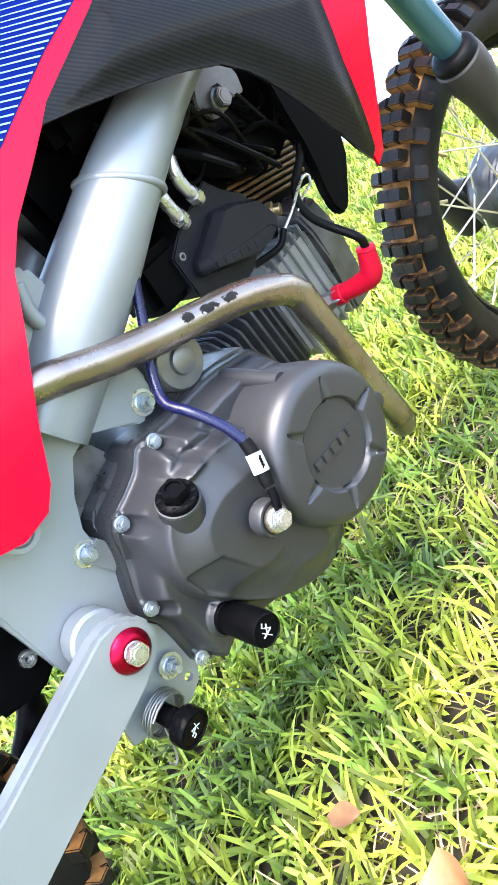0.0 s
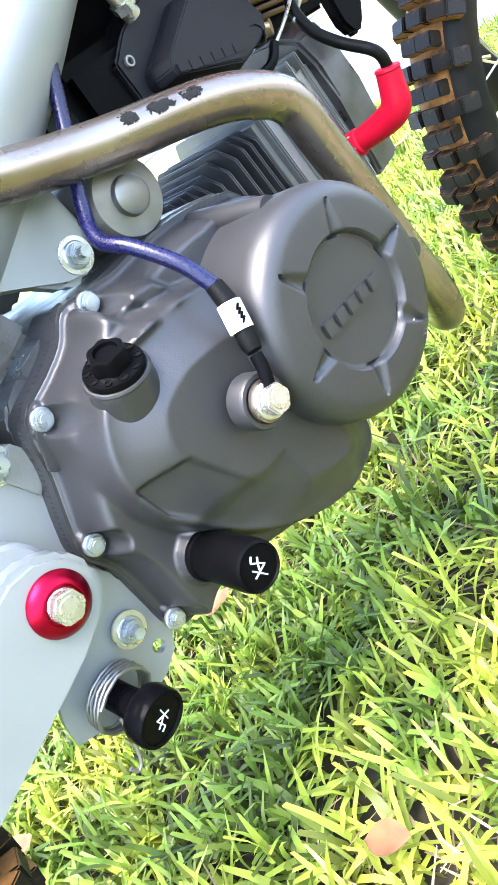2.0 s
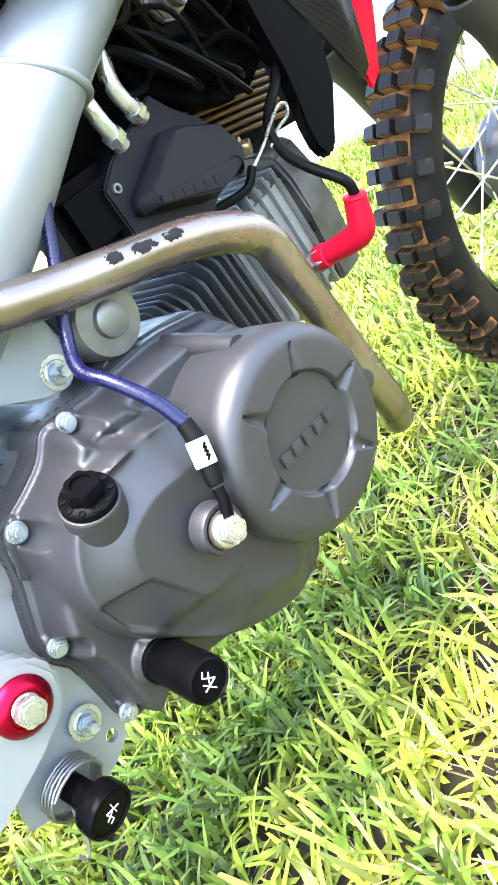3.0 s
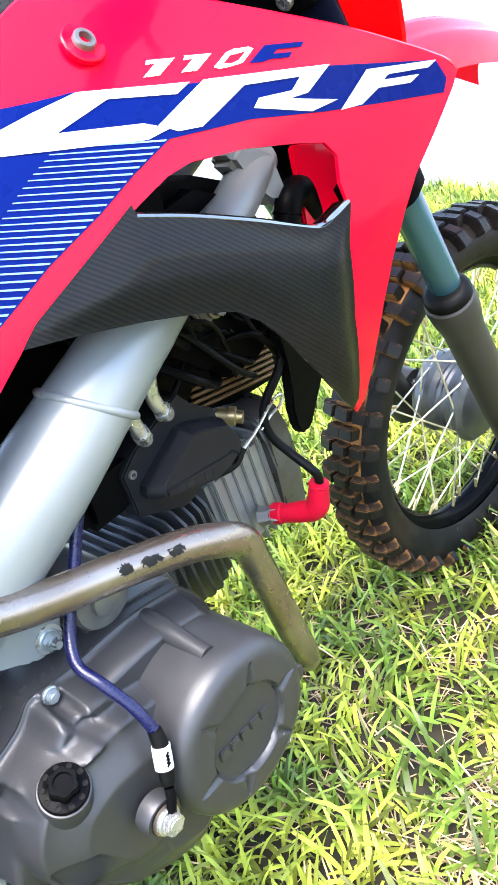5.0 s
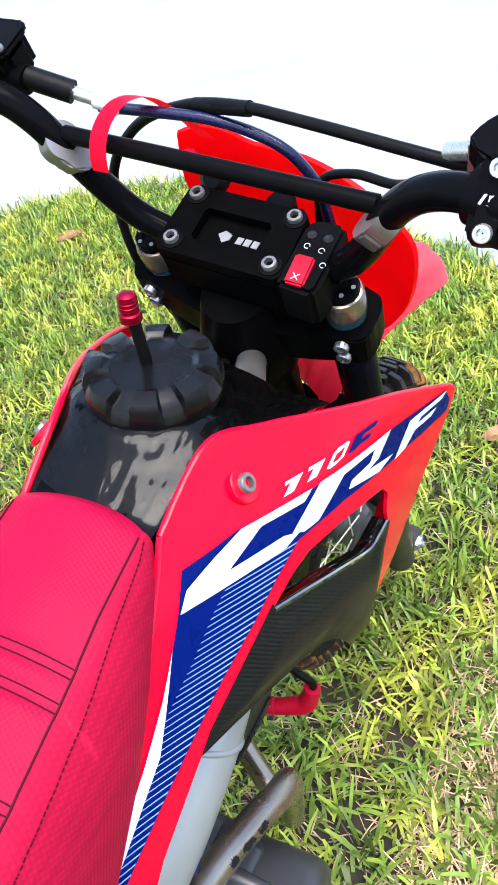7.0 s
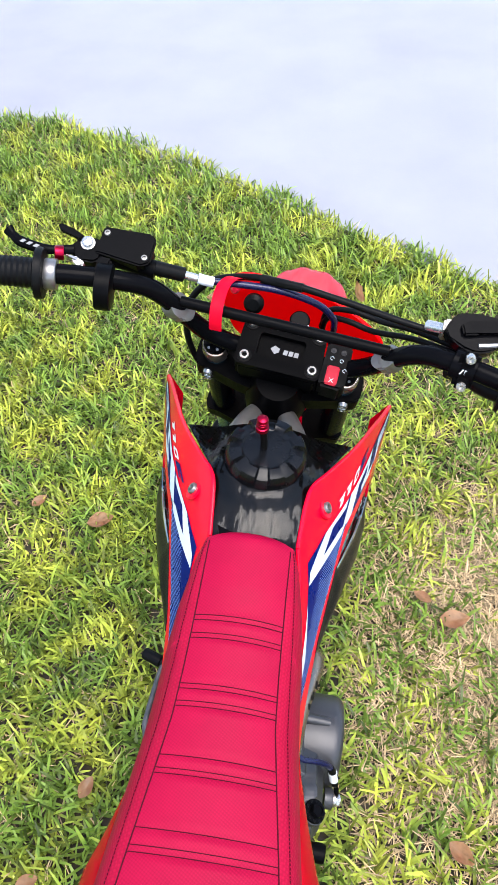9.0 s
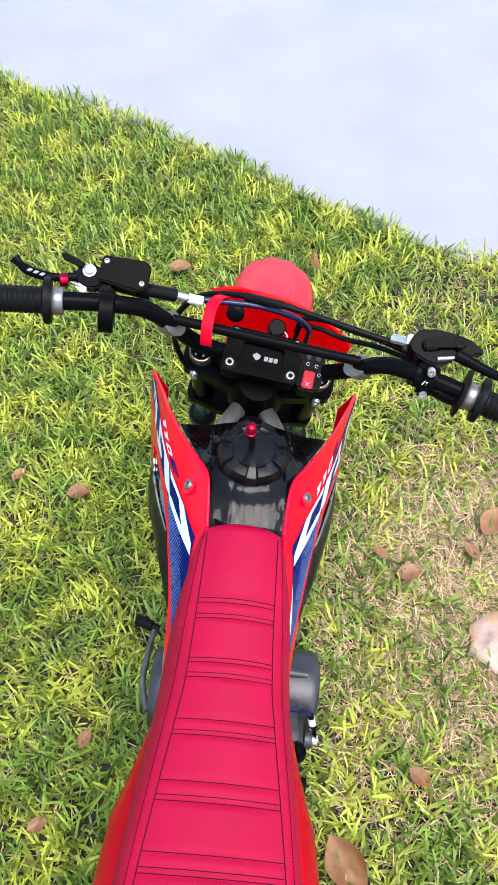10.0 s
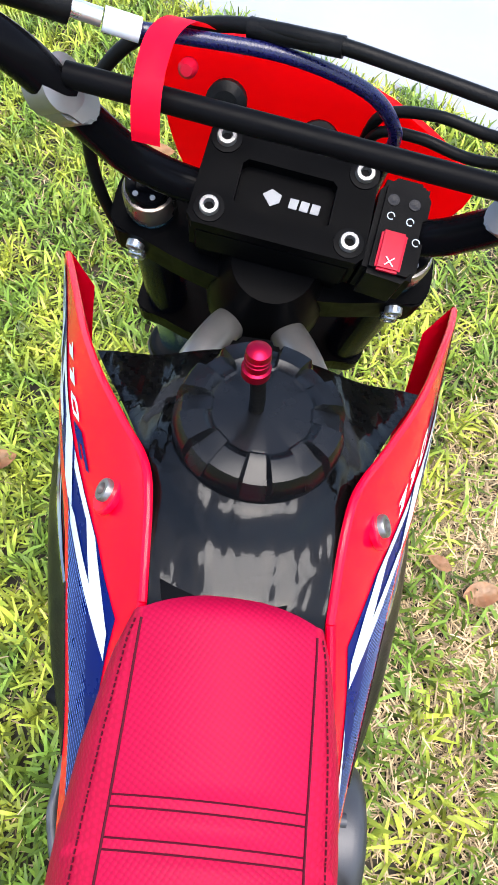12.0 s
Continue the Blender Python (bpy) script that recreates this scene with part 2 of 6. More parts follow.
# ---- building helpers
def part(name, bm, material, parent, label="", smooth=35):
    """Links a bmesh as one mesh object under a thing or a part."""
    me = bpy.data.meshes.new(name)
    bmesh.ops.recalc_face_normals(bm, faces=bm.faces)
    bm.to_mesh(me)
    bm.free()
    me.materials.append(material)
    if smooth:
        for p in me.polygons:
            p.use_smooth = True
        me.set_sharp_from_angle(angle=radians(smooth))
    ob = new(name, me)
    ob.parent = parent
    return tagged(ob, label=label)


def spline(points, steps=6):
    """Catmull-Rom through the points."""
    p = [Vector(q) for q in points]
    p = [2 * p[0] - p[1]] + p + [2 * p[-1] - p[-2]]
    out = []
    for i in range(1, len(p) - 2):
        for k in range(steps):
            t = k / steps
            out.append(0.5 * (2 * p[i] + (p[i + 1] - p[i - 1]) * t + (2 * p[i - 1] - 5 * p[i] + 4 * p[i + 1] - p[i + 2]) * t * t + (3 * p[i] - p[i - 1] - 3 * p[i + 1] + p[i + 2]) * t ** 3))
    return out + [p[-2]]


def tube(points, radius, seg=14, steps=6, flat=1.0, bm=None, m=None):
    """A round bar through the points; radius: one number or one for each given point."""
    bm = bmesh.new() if bm is None else bm
    path = spline(points, steps) if steps > 1 else [Vector(q) for q in points]
    rad = [radius] * len(path)
    if isinstance(radius, (list, tuple)):
        rad = [radius[min(i // max(steps, 1), len(radius) - 1)] * (1 - (i % steps) / steps) + radius[min(i // steps + 1, len(radius) - 1)] * (i % steps) / steps for i in range(len(path))]
    if m:
        path = [m @ q for q in path]
    side, rings = None, []
    for i, q in enumerate(path):
        d = (path[min(i + 1, len(path) - 1)] - path[max(i - 1, 0)]).normalized()
        if side is None:
            side = d.orthogonal().normalized()
        side = (side - d * side.dot(d)).normalized()
        up = d.cross(side)
        rings.append([bm.verts.new(q + rad[i] * (math.cos(a) * side + flat * math.sin(a) * up)) for a in (2 * math.pi * k / seg for k in range(seg))])
    for a, b in zip(rings, rings[1:]):
        for k in range(seg):
            bm.faces.new((a[k], a[(k + 1) % seg], b[(k + 1) % seg], b[k]))
    bm.faces.new(rings[0][::-1])
    bm.faces.new(rings[-1])
    return bm


def aim(place, way, spin=0.0):
    """A frame at place whose z points along way."""
    return Matrix.Translation(place) @ Vector(way).to_track_quat("Z", "Y").to_matrix().to_4x4() @ Matrix.Rotation(radians(spin), 4, "Z")


def lathe(profile, m=Matrix(), seg=32, bm=None, lobes=None):
    """Turns (radius, height) pairs round the z of m. lobes(angle, radius, height) may return a changed radius and height."""
    bm = bmesh.new() if bm is None else bm
    rings = []
    for r, h in profile:
        ring = []
        for k in range(seg):
            a = 2 * math.pi * k / seg
            rr, hh = lobes(a, r, h) if lobes else (r, h)
            ring.append(bm.verts.new(m @ Vector((rr * math.cos(a), rr * math.sin(a), hh))))
        rings.append(ring)
    for a, b in zip(rings, rings[1:]):
        for k in range(seg):
            bm.faces.new((a[k], a[(k + 1) % seg], b[(k + 1) % seg], b[k]))
    bm.faces.new(rings[0][::-1])
    bm.faces.new(rings[-1])
    return bm


def prism(outline, h0, h1, m=Matrix(), bevel=0.0, bm=None, round_by=0):
    """A slab with that outline between two heights along m's z, its edges bevelled."""
    bm = bmesh.new() if bm is None else bm
    if round_by:
        outline = [(q.x, q.y) for q in spline([(x, y, 0) for x, y in outline] + [(*outline[0], 0)], round_by)][:-1]
    low = [bm.verts.new(m @ Vector((x, y, h0))) for x, y in outline]
    top = [bm.verts.new(m @ Vector((x, y, h1))) for x, y in outline]
    made = [bm.faces.new(low[::-1]), bm.faces.new(top)]
    k = len(outline)
    made += [bm.faces.new((low[i], low[(i + 1) % k], top[(i + 1) % k], top[i])) for i in range(k)]
    if bevel:
        edges = {e for f in made[:2] for e in f.edges} | ({e for f in made[2:] for e in f.edges} if not round_by else set())
        bmesh.ops.bevel(bm, geom=list(edges), offset=bevel, segments=2, affect="EDGES", clamp_overlap=True)
    return bm


def block(size, m=Matrix(), bevel=0.002, bm=None):
    x, y, z = (s / 2 for s in size)
    return prism([(-x, -y), (x, -y), (x, y), (-x, y)], -z, z, m, bevel, bm)


SIDE = Matrix(((0, 0, 1, 0), (1, 0, 0, 0), (0, 1, 0, 0), (0, 0, 0, 1)))  # outline (y, z), height along x


def sheet(outline, over, thick, step=0.012, holes=(), up=(1, 0, 0), smooth_by=0):
    """A curved skin: the flat outline (two axes) is cut into small faces and laid on over(u, v), then given thickness."""
    bm = bmesh.new()
    loops = [outline, *holes]
    edges = []
    for loop in loops:
        vs = [bm.verts.new((u, v, 0)) for u, v in loop]
        edges += [bm.edges.new((vs[i], vs[(i + 1) % len(vs)])) for i in range(len(vs))]
    bmesh.ops.triangle_fill(bm, use_beauty=True, use_dissolve=False, edges=edges)
    us, vs = [u for u, _ in outline], [v for _, v in outline]
    for lo, hi, normal in ((min(us), max(us), (1, 0, 0)), (min(vs), max(vs), (0, 1, 0))):
        for k in range(1, int((hi - lo) / step) + 1):
            at = lo + k * step
            if at < hi - 1e-4:
                bmesh.ops.bisect_plane(bm, geom=bm.verts[:] + bm.edges[:] + bm.faces[:], plane_co=Vector(normal) * at, plane_no=normal)
    for v in bm.verts:
        v.co = over(v.co.x, v.co.y)
    bmesh.ops.recalc_face_normals(bm, faces=bm.faces)
    bm.normal_update()
    f = max(bm.faces, key=lambda q: q.calc_area())
    if f.normal.dot(Vector(up)) < 0:
        bmesh.ops.reverse_faces(bm, faces=bm.faces)
        bm.normal_update()
    if thick:
        bmesh.ops.solidify(bm, geom=bm.faces[:], thickness=thick)
    return bm


MID = 0.0075  # the motorcycle's middle plane


def mirrored(bm):
    for v in bm.verts:
        v.co.x = 2 * MID - v.co.x
    bmesh.ops.reverse_faces(bm, faces=bm.faces)
    return bm


def hexagon(r):
    return [(r * math.cos(radians(60 * k + 30)), r * math.sin(radians(60 * k + 30))) for k in range(6)]


def hex_bolt(name, place, way, r, parent, material=None, washer=1.45, stud=0.0, label="", spin=0.0):
    """A flanged hexagon head, with the end of a stud where it is a nut."""
    m = aim(place, way, spin)
    bm = lathe([(r * washer, -0.001), (r * washer, r * 0.2), (r * (washer - 0.12), r * 0.3), (r * 0.9, r * 0.32)], m, 24)
    prism(hexagon(r * 1.08), r * 0.3, r * 1.05, m, r * 0.12, bm)
    lathe([(r * 0.7, r * 1.0), (r * 0.62, r * 1.12), (r * 0.1, r * 1.12)], m, 16, bm)
    if stud:
        lathe([(r * 0.52, r)] + [(r * (0.52 if k % 2 else 0.46), r + stud * k / 7) for k in range(8)], m, 16, bm)
    return part(name, bm, material or BOLT, parent, label)


def socket_bolt(name, place, way, r, parent, material=None):
    """A round cap screw with a hexagon socket."""
    m = aim(place, way)
    bm = lathe([(r, -0.004), (r, r * 0.55), (r * 0.9, r * 0.7), (r * 0.56, r * 0.72), (r * 0.48, r * 0.1), (r * 0.1, r * 0.08)], m, 24,
               lobes=lambda a, q, h: (q * (1 - 0.07 * abs(math.sin(3 * a))) if q < r * 0.5 else q, h))
    bm.faces.ensure_lookup_table()
    inner = [f.index for f in bm.faces if (m.inverted() @ f.calc_center_median()).xy.length < r * 0.50]
    ob = part(name, bm, material or STEEL, parent)
    ob.data.materials.append(BLACK)
    for k in inner:
        ob.data.polygons[k].material_index = 1
    return ob


def smooth(a, b, v):
    t = np.clip((v - a) / (b - a), 0, 1)
    return t * t * (3 - 2 * t)


def inside(poly, y, z):
    """Signed distance to an outline, positive inside."""
    best = np.full(y.shape, 9.0)
    flag = np.zeros(y.shape, bool)
    k = len(poly)
    for i in range(k):
        (ay, az), (by, bz) = poly[i], poly[(i + 1) % k]
        ey, ez = by - ay, bz - az
        t = np.clip(((y - ay) * ey + (z - az) * ez) / (ey * ey + ez * ez), 0, 1)
        best = np.minimum(best, np.hypot(y - ay - t * ey, z - az - t * ez))
        flag ^= ((az > z) != (bz > z)) & (y < (bz != az) * ey * (z - az) / (ez if ez else 1) + ay)
    return np.where(flag, best, -best)


def rounded(poly, steps=5):
    return [(q.x, q.y) for q in spline([(a, b, 0) for a, b in poly] + [(*poly[0], 0)], steps)][:-1]

# ---- the motorcycle
bike = new("motorcycle")
bike.matrix_world = BIKE
tagged(bike, "small red, white and blue off-road motorcycle leaning slightly on the lawn", "motorcycle")


def skin(y, z, off=0.0):
    """The right-hand bodywork: how far out it stands at a place along and above."""
    return -0.2145 - 0.3306 * y + 1.2747 * z - 0.1026 * y * y + 0.8795 * y * z - 1.1669 * z * z + off


def on_skin(off=0.0):
    return lambda y, z: Vector((skin(y, z, off), y, z))


SHROUD = [(-0.062, 0.770), (-0.040, 0.782), (-0.020, 0.792), (-0.002, 0.798), (0.013, 0.7965), (0.030, 0.790), (0.058, 0.780), (0.088, 0.768), (0.127, 0.752), (0.173, 0.733), (0.213, 0.714), (0.254, 0.693), (0.265, 0.683),
          (0.257, 0.672), (0.233, 0.648), (0.207, 0.624), (0.190, 0.600), (0.173, 0.570), (0.161, 0.538), (0.153, 0.502), (0.146, 0.454), (0.137, 0.446), (0.127, 0.466), (0.119, 0.525), (0.119, 0.573), (0.128, 0.607), (0.135, 0.624), (0.131, 0.642),
          (0.134, 0.660), (0.126, 0.671), (0.105, 0.677), (0.066, 0.686), (0.026, 0.690), (0.008, 0.687), (-0.021, 0.676), (-0.044, 0.666), (-0.073, 0.654), (-0.105, 0.637), (-0.142, 0.611), (-0.172, 0.591), (-0.196, 0.568), (-0.214, 0.540),
          (-0.234, 0.511), (-0.253, 0.482), (-0.272, 0.448), (-0.286, 0.434), (-0.310, 0.430), (-0.340, 0.440), (-0.350, 0.520), (-0.310, 0.580), (-0.262, 0.612), (-0.219, 0.614), (-0.196, 0.637), (-0.154, 0.679), (-0.110, 0.720), (-0.082, 0.748)]
DUCT = [(-0.021, 0.680), (-0.020, 0.672), (0.013, 0.660), (0.057, 0.641), (0.102, 0.620), (0.121, 0.622), (0.136, 0.627), (0.128, 0.600), (0.125, 0.541), (0.134, 0.462), (0.127, 0.456), (0.111, 0.474), (0.088, 0.506), (0.066, 0.538), (0.050, 0.562), (0.037, 0.579), (0.020, 0.594), (-0.008, 0.605), (-0.043, 0.615), (-0.082, 0.624), (-0.116, 0.630), (-0.103, 0.640), (-0.074, 0.654), (-0.043, 0.669)]
DECALS = {
    "blue_panel": (BLUE, 0.0006, [[(-0.066, 0.7475), (-0.042, 0.7455), (-0.02, 0.7445), (0.045, 0.731), (0.147, 0.715), (0.243, 0.6945), (0.251, 0.680), (0.246, 0.671), (0.182, 0.681), (0.134, 0.689), (0.075, 0.701), (0.019, 0.706), (-0.011, 0.6945), (-0.040, 0.681), (-0.080, 0.6655), (-0.116, 0.648), (-0.144, 0.634), (-0.198, 0.606), (-0.231, 0.588), (-0.231, 0.597), (-0.188, 0.625), (-0.142, 0.659), (-0.102, 0.709), (-0.083, 0.728)]]),
    "white_logo_shape": (WHITE, 0.0012, [
        [(-0.083, 0.727), (-0.071, 0.7365), (-0.047, 0.7405), (-0.018, 0.7440), (0.047, 0.7315), (0.036, 0.7275), (-0.004, 0.7360), (-0.040, 0.7275), (0.008, 0.7185), (0.022, 0.7115), (0.006, 0.7095)],
        [(0.016, 0.7150), (0.056, 0.7305), (0.149, 0.7155), (0.124, 0.7040), (0.108, 0.7045), (0.146, 0.6935), (0.122, 0.6925), (0.080, 0.7065), (0.086, 0.7110), (0.112, 0.7085), (0.122, 0.7145), (0.080, 0.7205), (0.042, 0.7065), (0.026, 0.7085)],
        [(0.146, 0.6865), (0.178, 0.7045), (0.243, 0.6945), (0.234, 0.6915), (0.196, 0.6968), (0.190, 0.6945), (0.224, 0.6895), (0.214, 0.6862), (0.184, 0.6908), (0.166, 0.6848)]]),
    "white_stripe": (WHITE, 0.0012, [[(-0.100, 0.712), (-0.141, 0.660), (-0.188, 0.6255), (-0.231, 0.5975), (-0.234, 0.6000), (-0.197, 0.629), (-0.153, 0.663), (-0.122, 0.690)]]),
    "white_mark": (WHITE, 0.0009, [
        [(0.022, 0.7410), (0.033, 0.7462), (0.027, 0.7468), (0.029, 0.7490), (0.046, 0.7460), (0.032, 0.7395)],
        [(0.045, 0.7375), (0.056, 0.7427), (0.050, 0.7433), (0.052, 0.7455), (0.069, 0.7425), (0.055, 0.7360)],
        [(0.066, 0.7350), (0.078, 0.7405), (0.084, 0.7412), (0.080, 0.7385), (0.073, 0.7352), (0.079, 0.7340), (0.076, 0.7325), (0.069, 0.7332)],
        [(0.076, 0.7325), (0.079, 0.7340), (0.084, 0.7345), (0.091, 0.7378), (0.080, 0.7385), (0.084, 0.7412), (0.095, 0.7398), (0.0975, 0.7380), (0.086, 0.7325)]]),
    "blue_mark": (BLUE, 0.0009, [[(0.090, 0.7310), (0.106, 0.7380), (0.136, 0.7330), (0.132, 0.7305), (0.114, 0.7335), (0.110, 0.7318), (0.124, 0.7293), (0.120, 0.7270), (0.106, 0.7295), (0.100, 0.7292)]]),
}


def on_duct(y, z):
    """The duct bellies out between its edges."""
    d = float(inside(DUCT, np.array([y]), np.array([z]))[0])
    return Vector((skin(y, z, 0.001 + 0.006 * float(smooth(0.0, 0.024, max(d, 0)))), y, z))


def flared(bm, left=False):
    """Sets a moulded side panel out from the tank; its tip stays close to the fork."""
    for v in bm.verts:
        y = v.co.y
        if left:
            out = 0.008 - 0.005 * float(smooth(-0.02, -0.14, y)) - 0.012 * float(smooth(0.05, 0.24, y))
        else:
            out = 0.007 - 0.006 * float(smooth(0.06, 0.20, y))
        v.co += Vector((out * float(smooth(0.60, 0.73, v.co.z)), 0.004, 0.002))
    return bm


def bodywork(flip):
    f = (lambda b: mirrored(flared(b, True))) if flip else flared
    shroud = part("shroud", f(sheet(SHROUD, on_skin(), 0.0035, 0.014)), RED, bike, "glossy red plastic shroud with a blue and white graphic", 50)
    part("carbon_panel", f(sheet(DUCT, on_duct, 0.004, 0.006)), CARBON, shroud, "black carbon-fibre air duct panel", 50)
    # folded lip along the top of the carbon panel
    lip = [(skin(y, z, -0.002), y, z) for y, z in DUCT[1:7]]
    inner = [(x - 0.013, y, z - 0.001) for x, y, z in lip]
    bm = bmesh.new()
    rows = [[bm.verts.new(q) for q in (o, Vector(o).lerp(Vector(i), 0.5) + Vector((0, 0, 0.0012)), i)] for o, i in zip(spline(lip, 4), spline(inner, 4))]
    for a, b in zip(rows, rows[1:]):
        for k in range(2):
            bm.faces.new((a[k], a[k + 1], b[k + 1], b[k]))
    bmesh.ops.solidify(bm, geom=bm.faces[:], thickness=0.003)
    part("panel_lip", f(bm), LIP, shroud, "glossy black folded lip", 60)
    part("lip_edge", f(tube(lip, 0.0030, 10, 5)), LIP, shroud)
    # rolled rims along the top edge and beside the seat
    for run in (SHROUD[:13], SHROUD[48:] + SHROUD[:1]):
        part("rolled_rim", f(tube([(skin(y, z, -0.0026), y, z - 0.0012) for y, z in run], 0.0028, 10, 3)), RED, shroud)
    for name, (material, off, outlines) in DECALS.items():
        for o in outlines:
            if flip and name in ("white_mark", "blue_mark"):
                o = [(0.158 - y, z - 0.125 * (0.158 - 2 * y)) for y, z in o]
            part(name, f(sheet(o, on_skin(off), 0, 0.014)), material, shroud, "", 60)
    for k in range(44):
        # slanting pinstripes fading from the blue panel
        s = k / 43
        y0 = 0.017 - 0.243 * s
        a = (y0, float(np.interp(y0, [-0.231, -0.198, -0.144, -0.116, -0.080, -0.040, -0.011, 0.019], [0.588, 0.606, 0.634, 0.648, 0.6655, 0.681, 0.6945, 0.706])) + 0.0012)
        wide = 0.066 - 0.052 * s
        inner = (a[0] - wide * 0.94, a[1] + wide * 0.22 + 0.004 * math.sin(s * 3.1))
        part("pinstripe", f(sheet([a, (a[0] - 0.0014, a[1] - 0.0008), (inner[0] - 0.0007, inner[1] - 0.0004), inner], on_skin(0.0010), 0, 0.03)), PALE_BLUE, shroud, "", 0)
    fold = [(0.262, 0.690), (0.246, 0.668), (0.222, 0.642), (0.200, 0.612), (0.180, 0.580)]
    bm = bmesh.new()
    rows = [[bm.verts.new((skin(y, z, -0.004 - 0.026 * t), y - 0.030 * t, z - 0.006 * t)) for t in (0, 0.33, 0.67, 1)] for y, z in fold]
    for a, b in zip(rows, rows[1:]):
        for k in range(3):
            bm.faces.new((a[k], a[k + 1], b[k + 1], b[k]))
    bmesh.ops.solidify(bm, geom=bm.faces[:], thickness=0.003)
    part("inner_fold", f(bm), RED, shroud, "", 60)
    y, z = 0.001, 0.766
    p = Vector((skin(y, z) + (0.0085 if flip else 0.0075), y + 0.004, z + 0.002))
    if flip:
        p.x = 2 * MID - p.x
    way = Vector((0.80 * (-1 if flip else 1), 0.0, 0.6))
    m = aim(p, way)
    part("grommet", lathe([(0.0135, -0.002), (0.0135, 0.0012), (0.0125, 0.002), (0.0105, 0.0015)], m, 28), RED, shroud)
    socket_bolt("bolt", p + way * 0.0003, way, 0.0070, shroud, DULL_STEEL)
    return shroud


right_shroud, left_shroud = bodywork(False), bodywork(True)


# seat: half width at the seam, height of the top, height and half width of the lower edge, along the length
SEAT_LINE = [(-0.052, 0.044, 0.783, 0.768, 0.05), (-0.072, 0.0455, 0.78, 0.737, 0.06), (-0.12, 0.0465, 0.768, 0.703, 0.0708), (-0.16, 0.048, 0.753, 0.664, 0.078), (-0.2, 0.0495, 0.742, 0.628, 0.0825), (-0.25, 0.0525, 0.731, 0.616, 0.087), (-0.3, 0.06, 0.722, 0.622, 0.092), (-0.36, 0.069, 0.714, 0.638, 0.098), (-0.43, 0.0785, 0.708, 0.652, 0.104), (-0.5, 0.086, 0.706, 0.66, 0.11), (-0.58, 0.088, 0.71, 0.672, 0.114), (-0.68, 0.088, 0.722, 0.69, 0.114)]

SEAT_MID = 0.0045


def seat_at(y):
    ys = [-r[0] for r in SEAT_LINE]
    return [float(np.interp(-y, ys, [r[k] for r in SEAT_LINE])) for k in range(1, 5)]


PLEATS = [-0.149, -0.154, -0.167, -0.172, -0.218, -0.223, -0.235, -0.240, -0.287, -0.299, -0.304, -0.353, -0.368, -0.374, -0.425, -0.440, -0.446, -0.508, -0.524, -0.531]


def seat_top(x, y):
    w, top, _, _ = seat_at(y)
    puff = 0.0
    for a in PLEATS:
        puff -= 0.0016 * math.exp(-((y - a) / 0.003) ** 2)
    front = 0.010 * max(0, (y + 0.068) / 0.015) ** 2
    return Vector((x * w + SEAT_MID, y, top + (0.006 + puff) * (1 - x * x) + puff * 0.4 - front - 0.003 * x * x))


bm = bmesh.new()
ys = sorted(set([-0.053 - 0.0035 * k for k in range(182)] + PLEATS), reverse=True)
xs = [-1 + k / 8 for k in range(17)]
rows = []
for i, y in enumerate(ys):
    rows.append([bm.verts.new(seat_top(x, y - 0.010 * x * x * max(0, 1 - i / 25))) for x in xs])
for a, b in zip(rows, rows[1:]):
    for k in range(len(xs) - 1):
        bm.faces.new((a[k], b[k], b[k + 1], a[k + 1]))
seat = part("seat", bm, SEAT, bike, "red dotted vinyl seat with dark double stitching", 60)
for side in (-1, 1):
    bm = bmesh.new()
    rows = []
    for i, y in enumerate(ys):
        w, top, low, wl = seat_at(y)
        p = seat_top(side, y - 0.010 * max(0, 1 - i / 25))
        row = []
        for k in range(9):
            t = k / 8 * math.pi / 2
            row.append(bm.verts.new((SEAT_MID + side * (w + (wl - w) * math.sin(t)), p.y, p.z + (low - p.z) * (0.82 * (1 - math.cos(t)) + 0.18 * k / 8))))
        rows.append(row)
    for a, b in zip(rows, rows[1:]):
        for k in range(8):
            bm.faces.new((a[k], a[k + 1], b[k + 1], b[k]))
    places = [[v.co.copy() for v in row] for row in rows]
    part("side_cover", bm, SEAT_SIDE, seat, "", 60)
    seam = [seat_top(side, y - 0.010 * max(0, 1 - i / 25)) + Vector((0, 0, 0.0004)) for i, y in enumerate(ys)][2::2]
    part("seam", tube(seam, 0.0007, 6, 1), STITCH, seat)
    bm = bmesh.new()
    dashes = [Vector(row[2].to_tuple()) + Vector((side * 0.0004, 0, 0.0004)) for row in places[2:]]
    for a, b in zip(dashes, dashes[1:]):
        tube([a, a + (b - a) * 0.65], 0.0005, 5, 1, bm=bm)
    part("stitching", bm, STITCH, seat)
for a in PLEATS:
    part("pleat_stitch", tube([seat_top(-1 + 2 * k / 16, a) + Vector((0, 0, 0.0004)) for k in range(17)], 0.0005, 6, 1), STITCH, seat)

